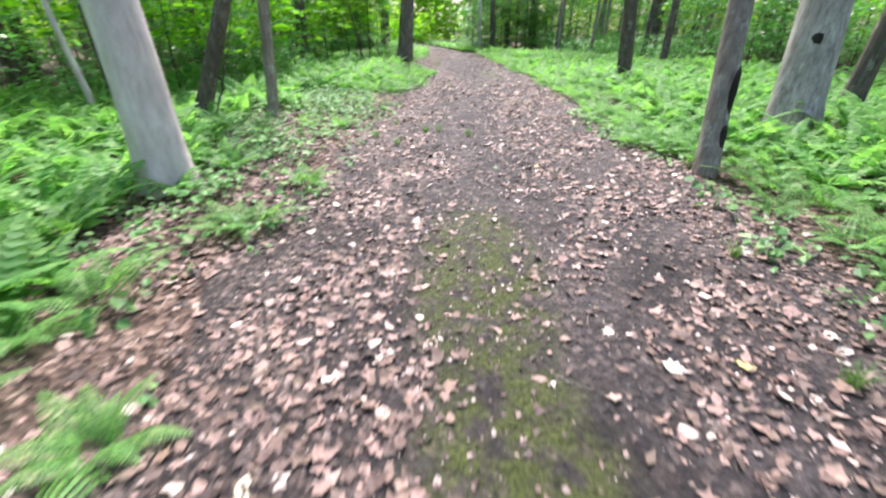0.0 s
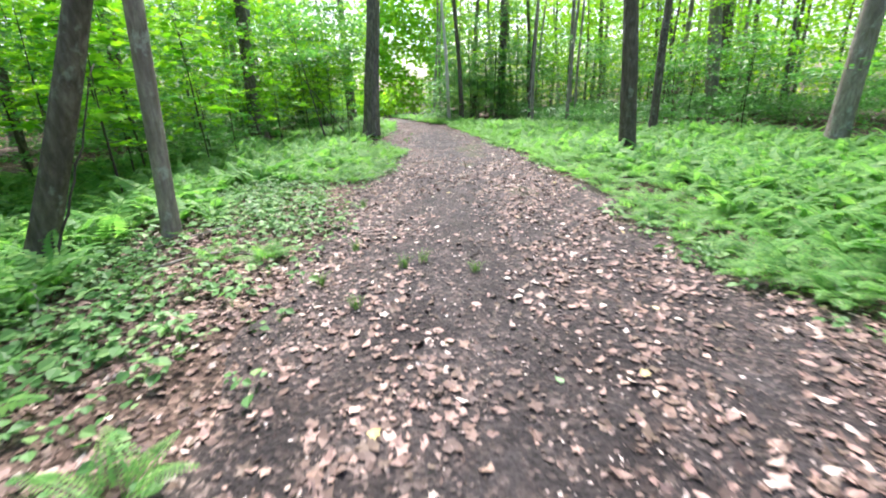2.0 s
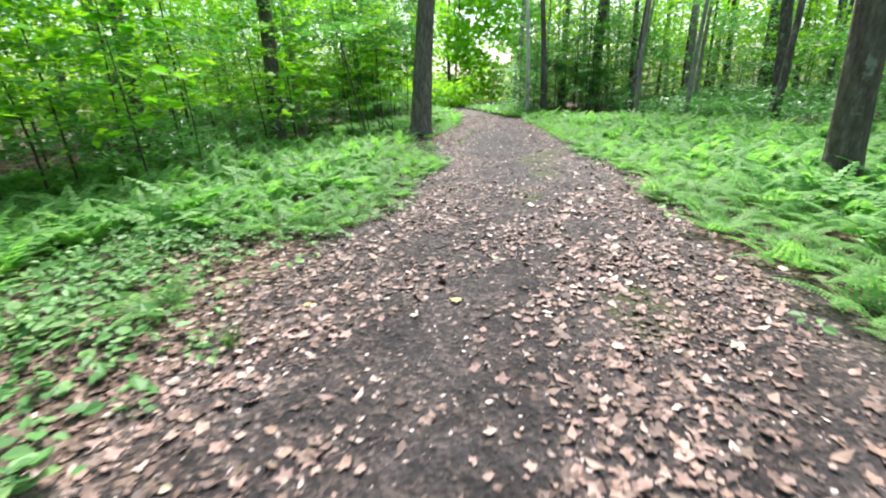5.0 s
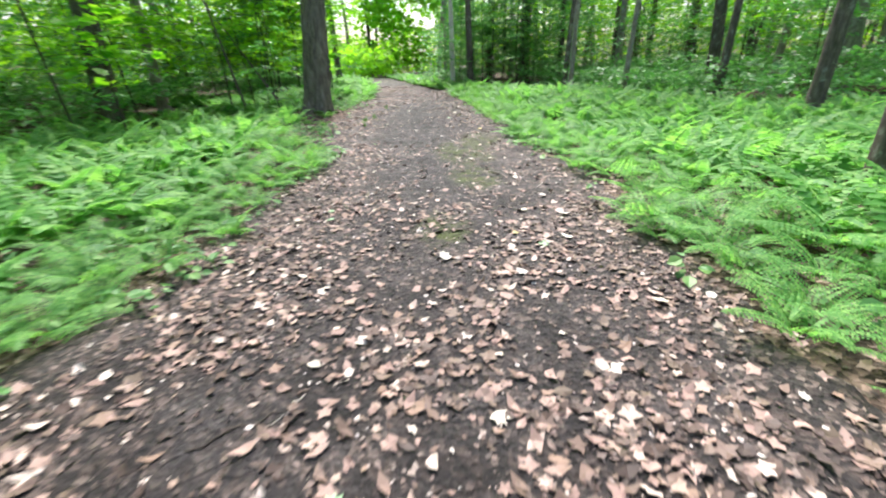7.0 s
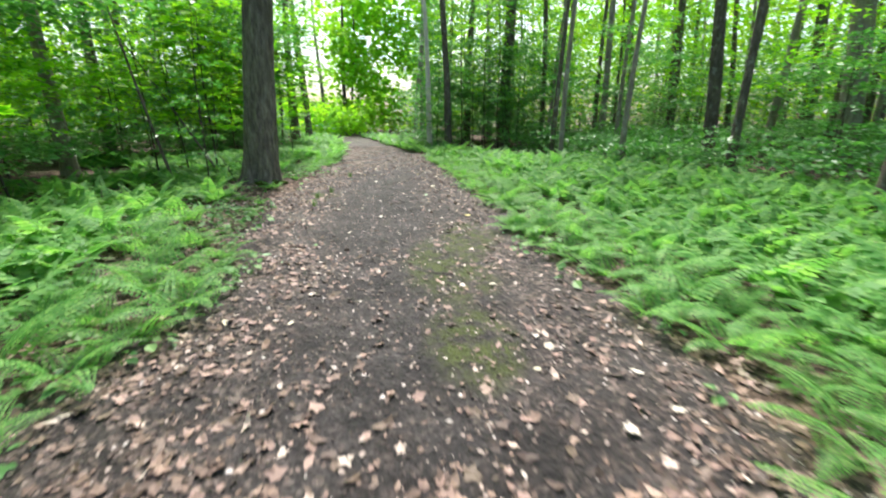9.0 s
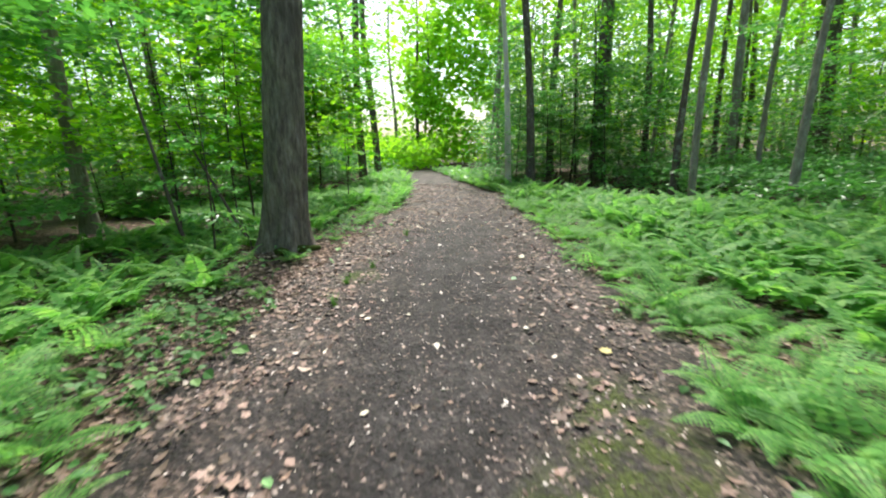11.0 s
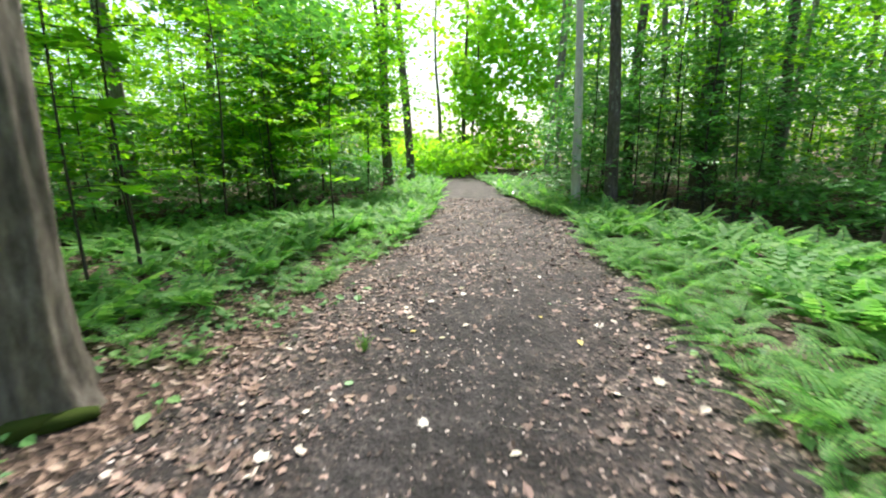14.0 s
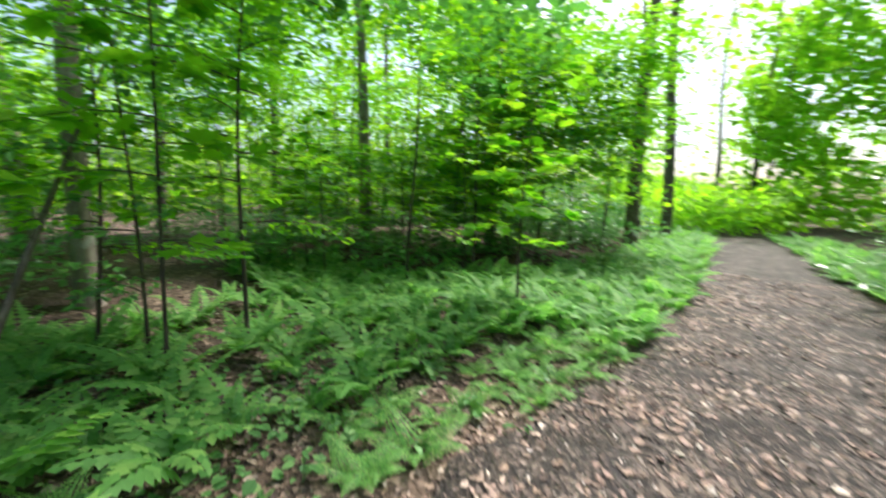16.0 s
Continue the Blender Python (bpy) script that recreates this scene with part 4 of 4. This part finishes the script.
def dry_leaf_shape(g, points=7, kind="scrap"):
    """A dry leaf of length 1: a lobed star, a pointed oval or a torn scrap, slightly curled."""
    if kind == "lobed":
        points = 10
    a = np.linspace(0, 2 * np.pi, points, endpoint=False) + g.normal(0, 0.10, points)
    if kind == "lobed":
        r = np.where(np.arange(points) % 2 == 0, g.uniform(0.6, 1.0, points), g.uniform(0.38, 0.62, points)) * 0.55
    elif kind == "oval":
        r = 0.55 / np.sqrt(np.cos(a) ** 2 + (np.sin(a) / 0.42) ** 2) * g.uniform(0.88, 1.06, points)
    else:
        r = 0.5 * g.uniform(0.3, 1.0, points)
    x, y = r * np.sin(a), r * np.cos(a)
    z = g.uniform(-0.3, 0.7) * x ** 2 - g.uniform(-0.5, 0.5) * y ** 2 + g.normal(0, 0.05, points)
    v = np.vstack([[[0, 0, 0]], np.stack([x, y, z], -1)])
    return v, np.array([[0, 1 + (i + 1) % points, 1 + i] for i in range(points)])


def litter_cover(x, y):
    a, b = left_edge(y), right_edge(y)
    wide = np.where((y > 16.5) & (y < 24.5), 0.95, 0.55)
    left = np.exp(-((x - a - 0.7 + wide) / wide) ** 2)
    full = np.where(y < 13.4, 0.85, 0.55)
    right = np.where(y < 13.4, 1.0, 0.26) * np.exp(-((x - b + full - 0.2) / full) ** 2)
    middle = np.where((x > a) & (x < b), np.interp(y, (0, 9, 10, 12.8, 14, 17, 23, 25), (0.55, 0.55, 0.75, 0.75, 0.16, 0.16, 0.24, 0.6)), 0.34)
    soil = np.where((y > 16.5) & (y < 23.5), np.exp(-((x - 0.75) / 0.6) ** 2) * 0.5, np.where(y < 9.5, np.exp(-((x - 0.45) / 0.6) ** 2) * 0.5, np.where(y > 23.5, np.exp(-((x - 1.1) / 0.5) ** 2) * 0.4, 0)))
    bright = np.exp(-((x + 6.0) / 1.6) ** 2 - ((y - 23.7) / 0.9) ** 2)
    near_start = np.where(y < 9, 0.75, 0) * (x < a + 1.1) * (x > a - 2.5)
    return np.clip(middle + np.maximum(left, right) + bright + near_start - soil, 0.03, 1)


def spread(count, x0, x1, y0, y1, cover, patch):
    x, y = rng.uniform(x0, x1, count * 6), rng.uniform(y0, y1, count * 6)
    keep = rng.random(count * 6) < cover(x, y) * np.clip(0.65 + patch * np.sin(2.3 * x + 1.1 * y + 2 * np.sin(1.7 * y)) + patch * np.sin(5.1 * x - 3.7 * y), 0.05, 1)
    return np.column_stack([x, y])[keep][:count]


def strew(name, count, area, size, tilt, lift, shapes, material, label, cover, patch=0.3):
    p = spread(count, *area, cover, patch)
    kind, pieces = rng.integers(0, len(shapes), len(p)), []
    for i, shape in enumerate(shapes):
        q = p[kind == i]
        k = len(q)
        rot = turns(rng.normal(0, tilt, k), rng.normal(0, tilt, k), rng.uniform(0, 6.28, k))
        pieces.append(scatter(shape, np.column_stack([q, floor_z(q[:, 0], q[:, 1]) + rng.uniform(0.3, 1, k) * lift]), rot, size[0] + (size[1] - size[0]) * rng.random(k) ** 1.5))
    return tagged(new(name, mesh_of(name, *joined(pieces), material)), label, "leaf litter", kind="stuff")


strew("leaf_litter", 62000, (-7.0, 5.0, -0.3, 34), (0.03, 0.11), 0.2, 0.012, [dry_leaf_shape(rng, 10, "lobed") for _ in range(5)] + [dry_leaf_shape(rng, 6, "oval") for _ in range(3)] + [dry_leaf_shape(rng) for _ in range(3)],
      LITTER, "dry brown and tan fallen leaves along the path", litter_cover)
strew("leaf_crumbs", 46000, (-1.6, 3.0, 0, 34), (0.012, 0.058), 0.25, 0.008, [dry_leaf_shape(rng, 4) for _ in range(6)], CHIPS, "small broken leaf crumbs trodden into the earth",
      lambda x, y: np.where((x > left_edge(y)) & (x < right_edge(y)), 0.9, 0.2), 0.15)

lobed = leaf_shape(lobes=5, fold=0.10)
for i in range(130):
    y = rng.uniform(0.8, 25.5)
    x = rng.uniform(float(left_edge(y)) + 0.1, float(right_edge(y)) - 0.1)
    which = rng.choice([0, 0, 0, 0, 0, 0, 0, 0, 1, 2, 2])
    shape = lobed if rng.random() < 0.6 else leaf_shape(0.62, 0.1)
    kind_of, mat = (("pale dry leaf lying on the dark path", PALE_LEAF), ("yellow fallen leaf lying on the path", YELLOW_LEAF), ("green fallen leaf lying on the path", GREEN_LEAF))[which]
    ob = tagged(new("fallen_leaf", mesh_of("fallen_leaf", *shape, mat)), kind_of, "leaf", "single leaves on the path")
    ob.matrix_basis = pose(x, y, float(floor_z(x, y)) + 0.014, rng.normal(0, 8), rng.normal(0, 8), rng.uniform(0, 360)) @ Matrix.Scale(rng.uniform(0.05, 0.10), 4)

# ---------------------------------------------------------------- sticks


def stick(points, r, label, material=DEAD_WOOD, name="fallen_branch"):
    pts = np.array(points, float)
    s, fine = np.arange(len(pts)), np.linspace(0, len(pts) - 1, 14)
    line = np.stack([np.interp(fine, s, pts[:, i]) for i in range(3)], -1)
    line[:, :2] += rng.normal(0, 0.012, (14, 2))
    line[:, 2] += floor_z(line[:, 0], line[:, 1]) + r
    return tagged(new(name, mesh_of(name, *tube(line, r * np.linspace(1, 0.35, 14), 7), material, True)), label, "branch")


stick([(-2.75, 6.65, 0.0), (-2.2, 6.92, 0.05), (-1.55, 6.86, 0.01)], 0.018, "pale bare branch lying among herbs beside the path")
stick([(-3.1, 7.1, 0.0), (-2.4, 7.9, 0.06), (-1.9, 8.3, 0.0)], 0.012, "thin grey branch lying among herbs")
for x, y, a, ln in ((0.45, 6.6, 60, 0.35), (-0.55, 3.0, 100, 0.5), (0.1, 10.6, 30, 0.4), (1.6, 15.6, 160, 0.35), (1.5, 22.8, 80, 0.3), (-0.4, 1.9, 70, 0.35), (0.9, 19.0, 20, 0.28), (1.9, 12.6, 150, 0.4)):
    stick([(x, y, 0), (x + math.cos(radians(a)) * ln, y + math.sin(radians(a)) * ln, 0)], 0.005, "short thin twig lying on the path", BARK_TWIG, "twig")
stick([(-2.35, 21.0, 0.0), (-2.75, 21.4, 0.5), (-3.1, 21.9, 0.9)], 0.012, "broken dead branch leaning beside the stout tree", BARK_TWIG)
stick([(-3.7, 6.75, 0.0), (-3.45, 7.1, 0.9), (-3.3, 7.6, 1.9)], 0.016, "thin dark dead stem leaning beside a tree", BARK_TWIG)
stick([(-2.95, 5.7, 0.0), (-2.93, 5.72, 0.35)], 0.008, "short pale upright stub among ferns", DEAD_WOOD)
for k in range(26):
    y = rng.uniform(1.0, 25.0)
    x = rng.uniform(float(left_edge(y)) + 0.1, float(right_edge(y)) - 0.1)
    a, ln = rng.uniform(0, 6.28), rng.uniform(0.12, 0.38)
    stick([(x, y, 0), (x + math.cos(a) * ln, y + math.sin(a) * ln, 0)], rng.uniform(0.0025, 0.005), "short thin twig lying on the path", DEAD_WOOD if k % 2 else BARK_TWIG, "twig")["group"] = "twigs on the path"
